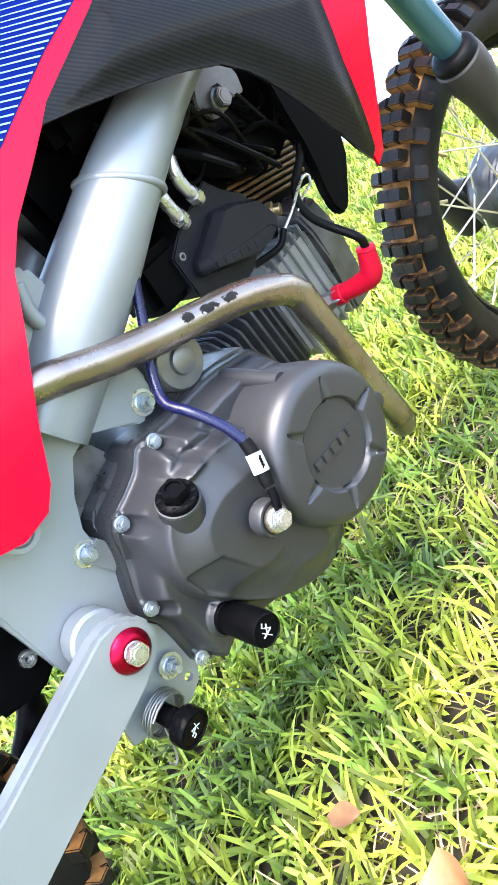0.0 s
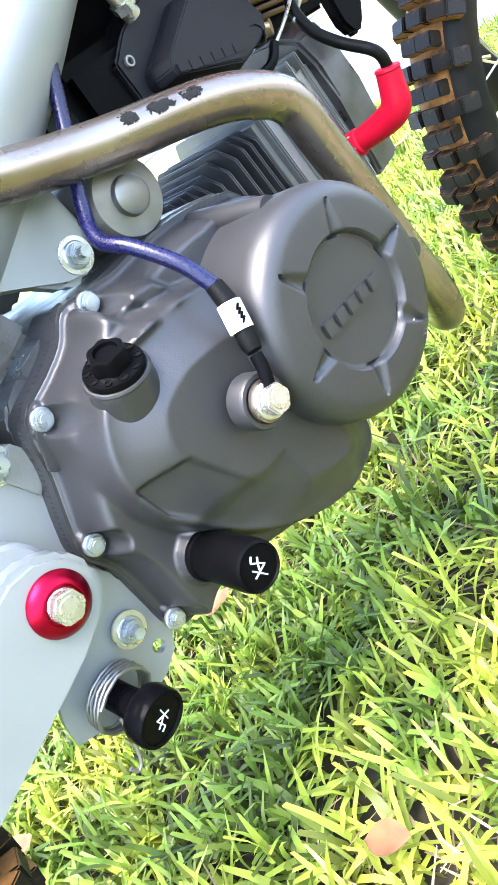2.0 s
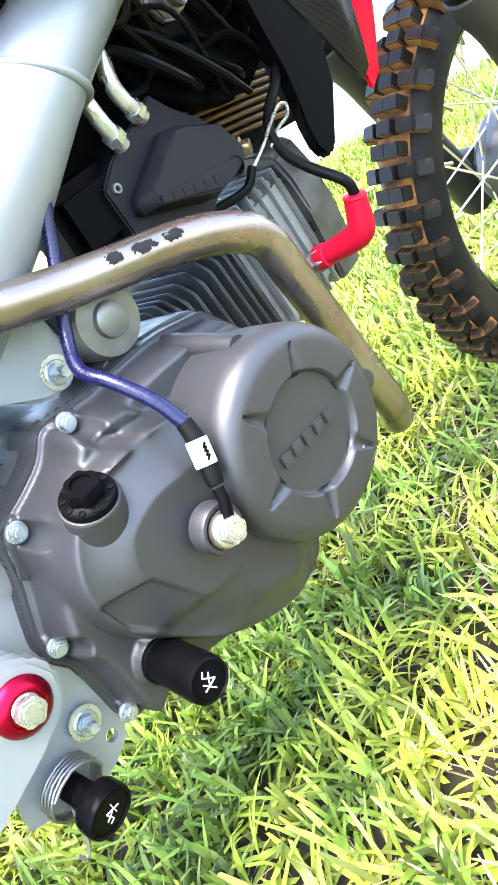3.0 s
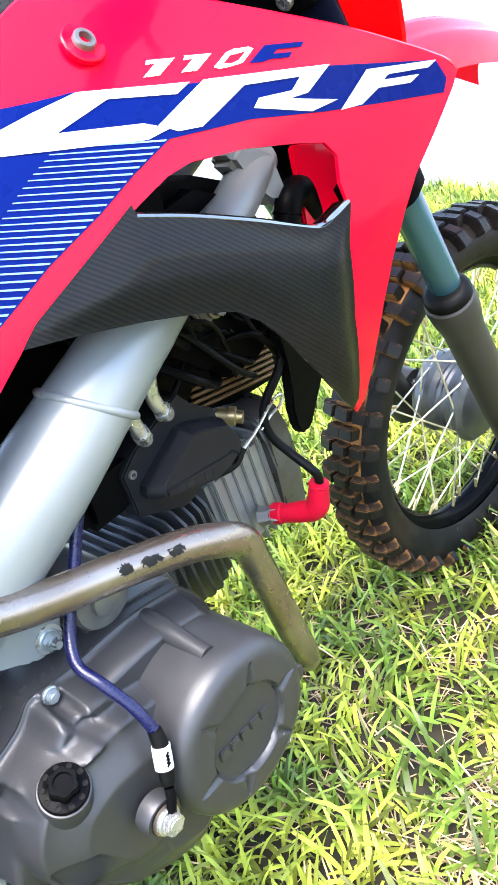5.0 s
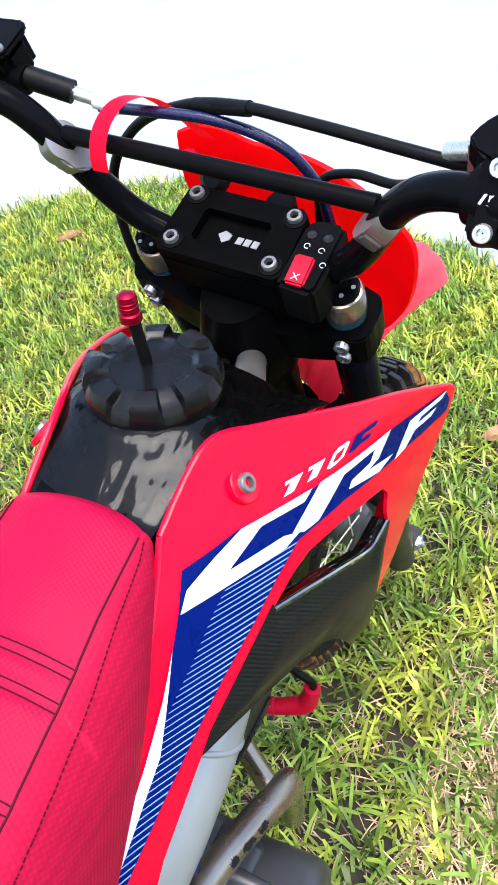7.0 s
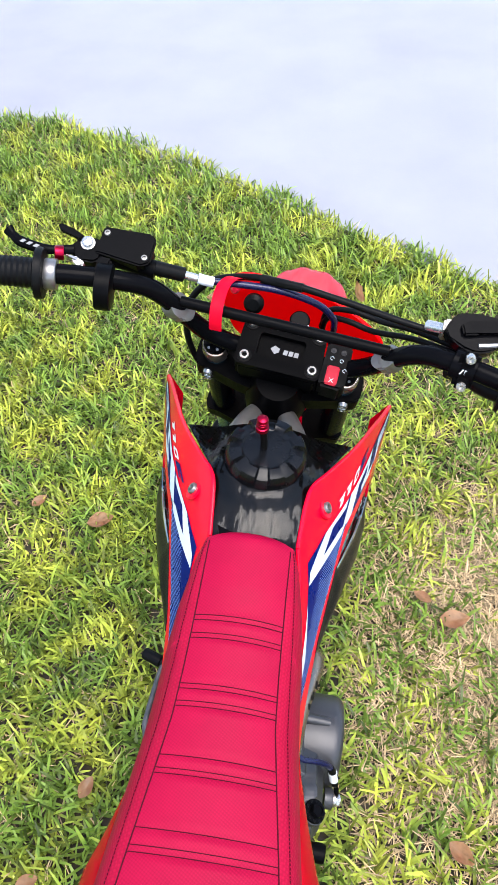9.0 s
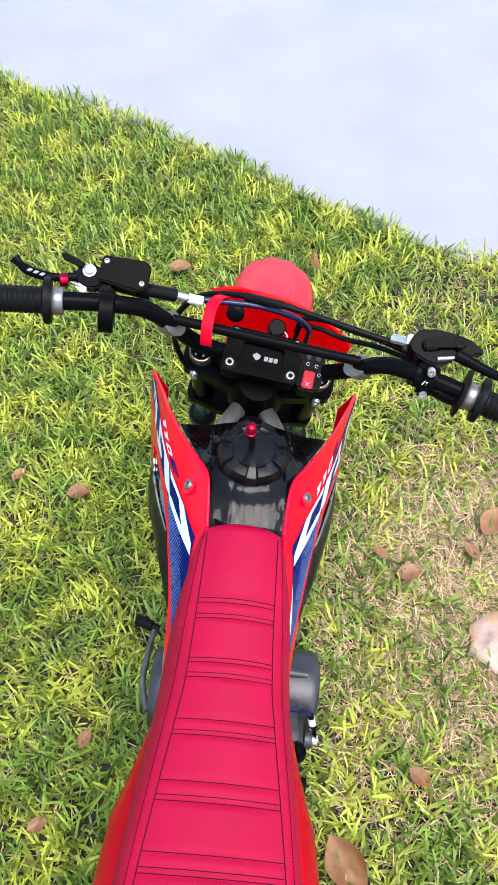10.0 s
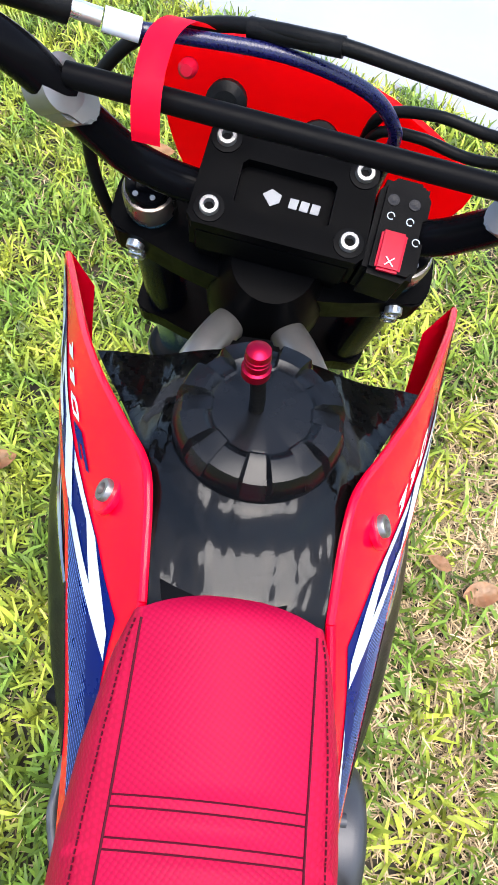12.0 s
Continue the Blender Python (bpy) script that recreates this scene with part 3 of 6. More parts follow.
# rear bodywork behind and beside the seat
for side in (1, -1):
    bm = bmesh.new()
    rows = []
    for k in range(40):
        y = -0.225 - 0.51 * k / 39
        _, _, low, wl = seat_at(y)
        flare = 0.036 * min(1, max(0, (-0.215 - y) / 0.15))
        drop = 0.030 + 0.045 * min(1, max(0, (-0.225 - y) / 0.12))
        rows.append([bm.verts.new((MID + side * (wl - 0.006 + flare * t ** 0.8 + 0.004 * math.sin(math.pi * t)), y, low + 0.010 - drop * t)) for t in (0, 0.12, 0.25, 0.4, 0.55, 0.7, 0.85, 1)])
    for a, b in zip(rows, rows[1:]):
        for k in range(7):
            bm.faces.new((a[k], a[k + 1], b[k + 1], b[k]))
    bmesh.ops.solidify(bm, geom=bm.faces[:], thickness=0.0035)
    panel = part("side_panel", bm, RED, bike, "red plastic rear side panel", 60)
    m = aim((MID + side * 0.0945, -0.455, 0.668), (side * 0.70, 0, 0.70), 90) @ Matrix.Diagonal((2.2, 1.1, 1, 1))
    part("oval_badge", lathe([(0.0080, -0.003), (0.0080, 0.0015), (0.0066, 0.002), (0.0062, 0.0014)], m, 28), BLACK, panel)
    part("oval_badge", lathe([(0.0062, 0.0), (0.0058, 0.0018), (0.001, 0.002)], m, 28), WHITE, panel, "white oval badge with a dark rim")
bm = bmesh.new()
rows = []
for k in range(22):
    t = k / 21
    y = -0.42 - 0.45 * t
    w, z = 0.085 - 0.02 * t * t, 0.655 + 0.09 * t - 0.03 * t * t
    rows.append([bm.verts.new((w * s, y, z - 0.03 * s * s)) for s in (-1, -0.66, -0.33, 0, 0.33, 0.66, 1)])
for a, b in zip(rows, rows[1:]):
    for k in range(6):
        bm.faces.new((a[k], a[k + 1], b[k + 1], b[k]))
bmesh.ops.solidify(bm, geom=bm.faces[:], thickness=0.004)
part("rear_fender", bm, RED, bike)

# tank cover, filler collar and cap
TANK_LINE = [(-0.070, 0.046, 0.772), (-0.055, 0.047, 0.773), (-0.036, 0.049, 0.782), (-0.016, 0.052, 0.789), (0.004, 0.057, 0.792), (0.024, 0.064, 0.791), (0.044, 0.073, 0.786), (0.064, 0.083, 0.781), (0.084, 0.094, 0.776), (0.104, 0.104, 0.770)]


def tank_top(x, y):
    ys = [r[0] for r in TANK_LINE]
    w, z = (float(np.interp(y, ys, [r[k] for r in TANK_LINE])) for k in (1, 2))
    d = math.hypot(x * w + MID - 0.004, y - 0.036)
    collar = 0.010 / (1 + math.exp((d - 0.060) / 0.004))
    hump = 0.006 * (1 - x * x)
    scoop = -0.006 * math.exp(-((abs(x) - 0.64) / 0.22) ** 2) * max(0, min(1, (y - 0.02) / 0.05))
    return Vector((x * w + MID, y + 0.012 * (1 - abs(x)) * max(0, (y - 0.06) / 0.04), z + hump + collar + scoop))


bm = bmesh.new()
rows = [[bm.verts.new(tank_top(-1 + k / 20, -0.070 + 0.174 * j / 60)) for k in range(41)] for j in range(61)]
for a, b in zip(rows, rows[1:]):
    for k in range(40):
        bm.faces.new((a[k], a[k + 1], b[k + 1], b[k]))
bmesh.ops.solidify(bm, geom=bm.faces[:], thickness=0.003)
tank = part("tank_cover", bm, CARBON_TOP, bike, "lacquered carbon-fibre tank cover, very glossy", 60)
part("fuel_tank", prism([(-0.04, -0.07), (0.04, -0.07), (0.055, 0.0), (0.05, 0.07), (-0.05, 0.07), (-0.055, 0.0)], 0.60, 0.778, bevel=0.01), BLACK, bike)


def cap_lobes(a, r, h):
    """Eight broad flats with sunk wedges between them, low in the middle."""
    s = (a / (2 * math.pi) * 8 + 0.5) % 1
    cut = 1 if abs(s - 0.5) < 0.20 else 0
    if 0.028 < r < 0.0505 and h > 0.012:
        return r - 0.0012 * cut * (h > 0.02), h - 0.006 * cut * min(1, (r - 0.028) / 0.01)
    return r, h


CAP = aim((0.0072, 0.0372, 0.801), (0, -0.06, 1)) @ Matrix.Scale(0.96, 4)
part("fuel_cap", lathe([(0.046, -0.004), (0.0485, 0.0), (0.0500, 0.008), (0.0495, 0.016), (0.0475, 0.0225), (0.0460, 0.0255), (0.040, 0.0272), (0.034, 0.028), (0.030, 0.0262), (0.0285, 0.0245), (0.026, 0.0245), (0.01, 0.0255)], CAP, 128, lobes=cap_lobes), CAP_BLACK, bike, "black ribbed plastic fuel cap", 28)
part("vent_hose", tube([(0.004, 0.036, 0.822), (0.003, 0.034, 0.84), (-0.0005, 0.0325, 0.866)], 0.0042, 14, 4), RUBBER, bike)
VALVE = aim((-0.0005, 0.0325, 0.858), (-0.03, -0.03, 1))
part("vent_valve", lathe([(0.0062, 0), (0.0075, 0.001), (0.0075, 0.006), (0.0062, 0.0068), (0.0062, 0.009), (0.0066, 0.0095), (0.0066, 0.0115), (0.0060, 0.012), (0.0066, 0.0125), (0.0066, 0.0145), (0.0060, 0.015), (0.0066, 0.0155), (0.0062, 0.019), (0.004, 0.0205), (0.001, 0.021)], VALVE, 24), RED_ALLOY, bike, "red anodised breather valve")

# frame
arch = [(-0.052, 0.060, 0.720), (-0.046, 0.085, 0.750), (-0.034, 0.114, 0.760), (-0.021, 0.146, 0.756), (-0.012, 0.166, 0.746), (0.004, 0.172, 0.743)]
part("frame_tube", tube(arch + [(0.008 - x, y, z) for x, y, z in arch[-2::-1]], 0.0125, 18, 5), SILVER_MATT, bike, "silver frame arch at the steering head")
frame_part = part("frame_spar", tube([(0.0277, 0.1936, 0.6478), (0.0477, 0.1258, 0.6234), (0.061, 0.0582, 0.6104), (0.068, -0.0061, 0.5932), (0.071, -0.0653, 0.5663), (0.0658, -0.1212, 0.533), (0.0564, -0.1763, 0.4995), (0.0461, -0.2311, 0.4656)], [0.0190, 0.0185, 0.0195, 0.0279, 0.0311, 0.0346, 0.0363, 0.037], 32, 6), SILVER, bike, "silver-painted tubular frame spar with a weld ring")
part("frame_spar", mirrored(tube([(0.022, 0.180, 0.692), (0.044, 0.110, 0.650), (0.057, 0.040, 0.619), (0.063, -0.030, 0.588), (0.066, -0.14, 0.525), (0.058, -0.215, 0.478)], [0.024, 0.028, 0.031, 0.032, 0.034, 0.03], 28, 6)), SILVER, bike)
along = Vector((-0.003, -0.056, -0.030)).normalized()
above = Vector((1, 0, 0)).cross(along).normalized()
above = above if above.z > 0 else -above
ring = []
for k in range(25):
    a = 2 * math.pi * k / 24
    ring.append(Vector((0.0700, -0.0560, 0.5708)) + along * 0.0125 * (1 + math.cos(a)) + above * 0.0312 * math.cos(a) + Vector((0.0312 * math.sin(a), 0, 0)))
part("weld_ring", tube(ring, 0.0032, 12, 4), SILVER, frame_part)
for side in (1, -1):
    plate = [(-0.150, 0.500), (-0.143, 0.440), (-0.150, 0.424), (-0.163, 0.416), (-0.176, 0.419), (-0.192, 0.433), (-0.214, 0.450), (-0.236, 0.444), (-0.252, 0.418), (-0.268, 0.396), (-0.264, 0.380), (-0.262, 0.368), (-0.266, 0.350), (-0.272, 0.310), (-0.268, 0.285), (-0.300, 0.275), (-0.335, 0.285), (-0.345, 0.330), (-0.352, 0.40), (-0.345, 0.46), (-0.29, 0.52), (-0.24, 0.555), (-0.195, 0.575), (-0.168, 0.565), (-0.16, 0.53)]
    b = prism(plate, 0.050, 0.068, SIDE, 0.004)
    part("frame_plate", mirrored(b) if side < 0 else b, SILVER, bike, "silver-painted pivot plate")
part("rib", tube([(0.071, -0.185, 0.560), (0.071, -0.190, 0.535), (0.0705, -0.178, 0.508), (0.070, -0.165, 0.488)], 0.006, 12, 6), SILVER, frame_part)
lower = [(-0.262, 0.276), (-0.258, 0.262), (-0.266, 0.252), (-0.270, 0.240), (-0.276, 0.231), (-0.290, 0.225), (-0.305, 0.223), (-0.320, 0.219), (-0.328, 0.222), (-0.331, 0.231), (-0.338, 0.238), (-0.349, 0.243), (-0.346, 0.258), (-0.333, 0.285), (-0.31, 0.32), (-0.28, 0.31)]
hole = [(-0.2815 + 0.0045 * math.cos(radians(30 * k)), 0.2405 + 0.0045 * math.sin(radians(30 * k))) for k in range(12)]
part("footpeg_plate", sheet(lower, lambda y, z: Vector((0.077, y, z)), 0.005, 0.05, [hole]), SILVER, bike, "pale silver footpeg bracket plate with a small hole")
part("cross_tube", lathe([(0.0145, -0.03), (0.0145, 0.016), (0.0135, 0.018), (0.010, 0.0182), (0.0095, 0.014), (0.001, 0.014)], aim((0.070, -0.300, 0.436), (1, -0.25, 0.05)), 28), SILVER, frame_part)
part("head_tube", tube([(0.004, 0.195, 0.765), (0.008, 0.240, 0.675)], 0.027, 24, 1), BLACK_MATT, bike)

part("neck_cover", prism([(-0.022, 0.108), (-0.010, 0.140), (0.018, 0.140), (0.028, 0.108), (0.03, 0.07), (-0.026, 0.07)], 0.735, 0.766, bevel=0.005), BLACK, bike)

# swingarm and pivot
arm = part("swingarm", prism([(-0.287, 0.300), (-0.281, 0.318), (-0.287, 0.334), (-0.302, 0.345), (-0.318, 0.347), (-0.66, 0.262), (-0.67, 0.220), (-0.63, 0.205), (-0.318, 0.292), (-0.300, 0.291)], 0.084, 0.103, SIDE, 0.004), SILVER, bike, "silver alloy swingarm with a red pivot washer")
part("swingarm", prism([(-0.287, 0.300), (-0.287, 0.334), (-0.318, 0.347), (-0.66, 0.262), (-0.67, 0.220), (-0.63, 0.205), (-0.318, 0.292)], -0.103, -0.084, SIDE, 0.004), SILVER, bike)
part("pivot_boss", lathe([(0.023, 0), (0.0235, 0.016), (0.021, 0.0185), (0.005, 0.019)], aim((0.070, -0.315, 0.334), (1, 0, 0)), 32), SILVER, arm)
m = aim((0.103, -0.3078, 0.3185), (1, 0, 0))
part("pivot_washer", lathe([(0.0170, 0), (0.0175, 0.0015), (0.0170, 0.0028), (0.0118, 0.0072), (0.0105, 0.0074), (0.0100, 0.0062), (0.001, 0.006)], m, 40), RED_ALLOY, arm, "red anodised conical washer")
hex_bolt("pivot_bolt", (0.1075, -0.3078, 0.3185), (1, 0, 0), 0.0088, arm, STEEL, 1.0, spin=12)

# footpeg stub with its return spring
m = aim((0.082, -0.319, 0.250), (0.94, 0.06, -0.33))
peg = part("footpeg_stub", lathe([(0.0085, 0), (0.0085, 0.012), (0.0075, 0.0125), (0.0075, 0.0145), (0.0088, 0.015), (0.0088, 0.020), (0.0115, 0.022), (0.0156, 0.025), (0.0165, 0.0275), (0.0165, 0.036), (0.0157, 0.038), (0.0136, 0.0384), (0.0130, 0.0372), (0.001, 0.0372)], m, 40), BLACK_GLOSS, bike, "black anodised footpeg stub with an etched mark")
coil = [m @ Vector(((0.0185 + 0.0004 * (k % 3)) * math.cos(k * 0.5), (0.0185 + 0.0004 * (k % 3)) * math.sin(k * 0.5), 0.001 + 0.0002 * k)) for k in range(56)]
part("return_spring", tube(coil, 0.00115, 8, 1), DULL_STEEL, peg, "bright steel coil spring")
part("spring_hook", tube([(0.096, -0.327, 0.245), (0.098, -0.331, 0.233), (0.099, -0.336, 0.221), (0.099, -0.341, 0.218), (0.099, -0.343, 0.223)], 0.0012, 8, 5), DULL_STEEL, peg)


def etched(parent, m, s, name="etched_mark"):
    """Three crossing strokes, cut as thin bars."""
    for a, b in (((-0.62, -0.5), (-0.1, 0.5)), ((-0.62, 0.35), (0.1, -0.45)), ((-0.25, -0.02), (0.35, 0.05)), ((0.1, -0.45), (0.35, 0.5)), ((0.35, 0.5), (0.75, 0.42)), ((0.28, 0.02), (0.6, 0.0))):
        part(name, tube([m @ Vector((a[0] * s, a[1] * s, 0)), m @ Vector((b[0] * s, b[1] * s, 0))], s * 0.055, 4, 1), WHITE, parent, "", 0)


etched(peg, m @ pose(0, 0, 0.0376, 0, 0, -150), 0.0085)
# ---- engine
FLANGE = rounded([(-0.060, 0.402), (-0.100, 0.412), (-0.136, 0.4145), (-0.160, 0.414), (-0.178, 0.4165), (-0.198, 0.4185), (-0.212, 0.407), (-0.228, 0.400), (-0.248, 0.393), (-0.257, 0.381), (-0.262, 0.362), (-0.274, 0.334), (-0.279, 0.316), (-0.272, 0.296), (-0.271, 0.262), (-0.269, 0.246), (-0.256, 0.239), (-0.240, 0.2445), (-0.215, 0.239), (-0.185, 0.229), (-0.150, 0.2185), (-0.120, 0.217), (-0.090, 0.229), (-0.066, 0.258), (-0.045, 0.29), (-0.036, 0.335), (-0.043, 0.375)])
DOME = rounded([(-0.150, 0.392), (-0.195, 0.398), (-0.232, 0.388), (-0.251, 0.366), (-0.257, 0.340), (-0.250, 0.312), (-0.230, 0.284), (-0.207, 0.259), (-0.174, 0.239), (-0.144, 0.2305), (-0.124, 0.231), (-0.106, 0.243), (-0.100, 0.28), (-0.100, 0.34), (-0.118, 0.378)])


def cover_height(y, z):
    """How far out the clutch-side cover stands."""
    f = inside(FLANGE, y, z)
    h = 0.0868 + 0.028 * smooth(0.0065, 0.0115, f)
    d = inside(DOME, y, z)
    h = np.maximum(h, 0.0868 + (0.026 + 0.024 * smooth(-0.001, 0.0045, d) + 0.016 * smooth(0.003, 0.040, d)) * smooth(0.004, 0.010, f))
    # two broad folds running up from the filler
    for o in (0.165, 0.196):
        rib = np.abs((y + o) * 0.78 + (z - 0.395) * 0.62)
        h += 0.0055 * smooth(0.0095, 0.005, rib) * smooth(0.388, 0.397, z) * smooth(0.005, 0.012, f)
    # sunk triangle, deepest along its upper edge
    h -= 0.0045 * smooth(0.0, 0.0012, inside([(-0.252, 0.341), (-0.224, 0.337), (-0.196, 0.284), (-0.222, 0.284), (-0.247, 0.318)], y, z)) * smooth(0.286, 0.330, z)
    # a facet drawn in below the union, with a crease down its middle
    h -= 0.0060 * smooth(0.0, 0.020, (y + 0.150) * 0.9) * smooth(0.312, 0.290, z) * smooth(0.0, 0.006, d)
    h -= 0.0045 * smooth(0.0, 0.0025, -(y + 0.176)) * smooth(0.306, 0.292, z) * smooth(0.262, 0.285, z) * smooth(0.0, 0.006, d)
    # bosses: oil-line union, sliding peg, cover screws
    for cy, cz, r, top, soft in ((-0.1815, 0.3335, 0.0130, 0.168, 0.011), (-0.2385, 0.2785, 0.0165, 0.123, 0.003)):
        h = np.maximum(h, np.where(np.hypot(y - cy, z - cz) < r + soft, 0.06 + (top - 0.06) * smooth(r + soft, r - 0.001, np.hypot(y - cy, z - cz)), 0))
    for cy, cz in ((-0.1845, 0.4115), (-0.2460, 0.3855), (-0.2715, 0.3190), (-0.2675, 0.2520)):
        r = np.hypot(y - cy, z - cz)
        h = np.maximum(h, np.where(r < 0.0125, 0.06 + 0.030 * smooth(0.0105, 0.0085, r), 0))
        h = np.minimum(h, 0.0900 + 0.06 * smooth(0.0075, 0.0105, r))
    return np.minimum(h, 0.074 + 0.13 * smooth(-0.0012, 0.0105, f))


step_y, step_z = 0.0012, 0.0012
gy, gz = np.meshgrid(np.arange(-0.288, -0.028, step_y), np.arange(0.212, 0.428, step_z), indexing="ij")
gh = cover_height(gy, gz)
for _ in range(1):
    pad = np.pad(gh, 1, mode="edge")
    gh = (pad[:-2, 1:-1] + pad[2:, 1:-1] + pad[1:-1, :-2] + pad[1:-1, 2:] + 4 * gh) / 8
bm = bmesh.new()
keep = inside(FLANGE, gy, gz) > -0.0010
verts = {}
for i, j in zip(*np.nonzero(keep)):
    verts[i, j] = bm.verts.new((gh[i, j], gy[i, j], gz[i, j]))
for i, j in list(verts):
    q = [(i, j), (i + 1, j), (i + 1, j + 1), (i, j + 1)]
    if all(k in verts for k in q):
        bm.faces.new([verts[k] for k in q])
engine = part("engine_cover", bm, CAST, bike, "dark grey cast engine side cover", 80)

part("cover_flange", prism(FLANGE, 0.050, 0.0862, SIDE, 0.0008), CAST, engine)

# crank disc with its sunk middle and six radial notches
DISC = aim((0.104, -0.0990, 0.3310), (1, 0, 0))


def notch(a, r, h):
    s = ((a / (2 * math.pi) * 6 + 0.32) % 1 - 0.5) / 6 * 2 * math.pi * r
    if 0.035 < r < 0.056:
        wide = 0.0042 * (0.056 - r) / 0.021 + 0.0006
        if abs(s) < wide * 1.6:
            return r, h - 0.0030 * float(smooth(wide * 1.6, wide * 0.2, abs(s)))
    return r, h


disc = part("crank_cover", lathe([(0.0655, 0.0), (0.0665, 0.03), (0.0665, 0.052), (0.0658, 0.058), (0.0640, 0.0628), (0.0610, 0.0662), (0.0575, 0.0680), (0.0560, 0.0684)] + [(0.056 - 0.0012 * k, 0.0684 + 0.0003 * k ** 0.5) for k in range(1, 15)] + [(0.0382, 0.0696), (0.0372, 0.0688), (0.0364, 0.0670), (0.0358, 0.0654), (0.0345, 0.0648)] + [(0.033 - 0.004 * k, 0.0648) for k in range(8)] + [(0.001, 0.0648)], DISC, 240, lobes=notch), CAST, engine, "round dark grey crank cover with six notches", 40)
# five worn raised bars where lettering stands
text_m = Matrix.Translation((0.1695, -0.1020, 0.3305)) @ SIDE @ Matrix.Rotation(radians(-3), 4, "Z")
for k in range(5):
    x = -0.0215 + 0.0108 * k
    part("raised_mark", prism([(x - 0.0042, -0.0042), (x + 0.0042, -0.0042), (x + 0.0042, 0.0042), (x - 0.0042, 0.0042)], -0.001, 0.0014, text_m, 0.0005), CAST, disc)
rng = random.Random(11)
bm = bmesh.new()
for k in range(34):
    # short scraped flecks
    a, r, turn = rng.uniform(0, 6.28), 0.0062 * math.sqrt(rng.random()), rng.uniform(-0.5, 0.5)
    c = Vector((0.1722, -0.0700 + r * math.cos(a) * 0.8, 0.2855 + 1.5 * r * math.sin(a)))
    d1, d2 = Vector((0, math.cos(turn), math.sin(turn))) * rng.uniform(0.0008, 0.0022), Vector((0, -math.sin(turn), math.cos(turn))) * rng.uniform(0.0003, 0.0008)
    lathe([(0.6, 0), (0.3, 0.35), (0.02, 0.4)], Matrix(((0, 0, 0.0012, c.x), (d1.y, d2.y, 0, c.y), (d1.z, d2.z, 0, c.z), (0, 0, 0, 1))), 6, bm)
part("scuff", bm, DULL_STEEL, disc, "scraped bare-metal patch")
part("cover_lug", lathe([(0.0078, 0), (0.0078, 0.036), (0.0065, 0.039), (0.001, 0.0395)], aim((0.1265, -0.0345, 0.3200), (1, 0, 0)), 24), CAST, engine)
for place, spin in (((0.0905, -0.1845, 0.4115), 10), ((0.0905, -0.2460, 0.3855), 25), ((0.0905, -0.2715, 0.3190), 0), ((0.0905, -0.2675, 0.2520), 15), ((0.0790, -0.1100, 0.4015), 5)):
    hex_bolt("cover_bolt", place, (1, 0, 0), 0.0048, engine, BOLT, 1.35, spin=spin)
part("bolt_boss", lathe([(0.0095, -0.02), (0.0095, 0.0), (0.0085, 0.0012), (0.001, 0.0012)], aim((0.0775, -0.1100, 0.4015), (1, 0, 0)), 24), CAST, engine)
part("case_ridge", tube([(0.06, -0.0965, 0.4010), (0.0785, -0.0965, 0.4010), (0.110, -0.0965, 0.3985), (0.150, -0.0965, 0.3940)], [0.0085, 0.0085, 0.0080, 0.0070], 20, 4), CAST, engine)
part("upper_case_ridge", prism(rounded([(-0.145, 0.405), (-0.130, 0.4165), (-0.075, 0.4085), (-0.055, 0.399), (-0.06, 0.39), (-0.12, 0.395)], 4), 0.03, 0.074, SIDE, 0.003), CASE, engine)

part("cable_tab", prism([(-0.238, 0.383), (-0.246, 0.393), (-0.254, 0.381), (-0.262, 0.364), (-0.258, 0.360), (-0.250, 0.370)], 0.0885, 0.0912, SIDE, 0.0006), CAST, engine, "small cable guide tab under a bolt")
# oil filler cap
m = aim((0.1360, -0.2190, 0.3870), (0.42, -0.02, 0.90)) @ Matrix.Scale(0.82, 4)
part("filler_neck", lathe([(0.0235, -0.040), (0.0222, -0.014), (0.0208, -0.004), (0.0208, 0.0), (0.0200, 0.0012), (0.001, 0.002)], m, 40), CAST, engine)
part("oil_filler_collar", lathe([(0.0205, 0.000), (0.0212, 0.0015), (0.0205, 0.0030), (0.0185, 0.0034)], m, 40), CAST, engine)
cap = part("oil_filler_cap", lathe([(0.0192, 0.002), (0.0192, 0.0066), (0.0185, 0.0078), (0.013, 0.0082), (0.0125, 0.0085)], m, 40), BLACK_GLOSS, engine, "black anodised oil filler cap with drilled holes")
part("cap_grip", lathe([(0.0120, 0.008), (0.0115, 0.0175), (0.0105, 0.019), (0.0075, 0.0190), (0.0070, 0.0165), (0.001, 0.0165)], m, 48, lobes=lambda a, r, h: (r * (1 + (0.07 * math.cos(6 * a) if r > 0.009 else 0)), h)), BLACK_GLOSS, cap)
for k in range(10):
    a = radians(36 * k)
    part("drilled_hole", lathe([(0.0024, 0.0079), (0.0024, 0.0087), (0.0019, 0.0087), (0.0018, 0.0081), (0.0004, 0.0081)], m @ Matrix.Translation((0.0156 * math.cos(a), 0.0156 * math.sin(a), 0)), 12), RUBBER, cap)

# sliding peg on the cover
m = aim((0.113, -0.2385, 0.2785), (0.985, -0.06, 0.01))
slider = part("crash_slider", lathe([(0.0150, -0.01), (0.0150, 0.010), (0.0143, 0.0115), (0.0134, 0.012), (0.0136, 0.018), (0.0140, 0.050), (0.0132, 0.0545), (0.0118, 0.0556), (0.0112, 0.0546), (0.001, 0.0546)], m, 40), BLACK, engine, "black plastic crash slider with an etched mark")
etched(slider, m @ pose(0, 0, 0.0549, 0, 0, 60), 0.0085)

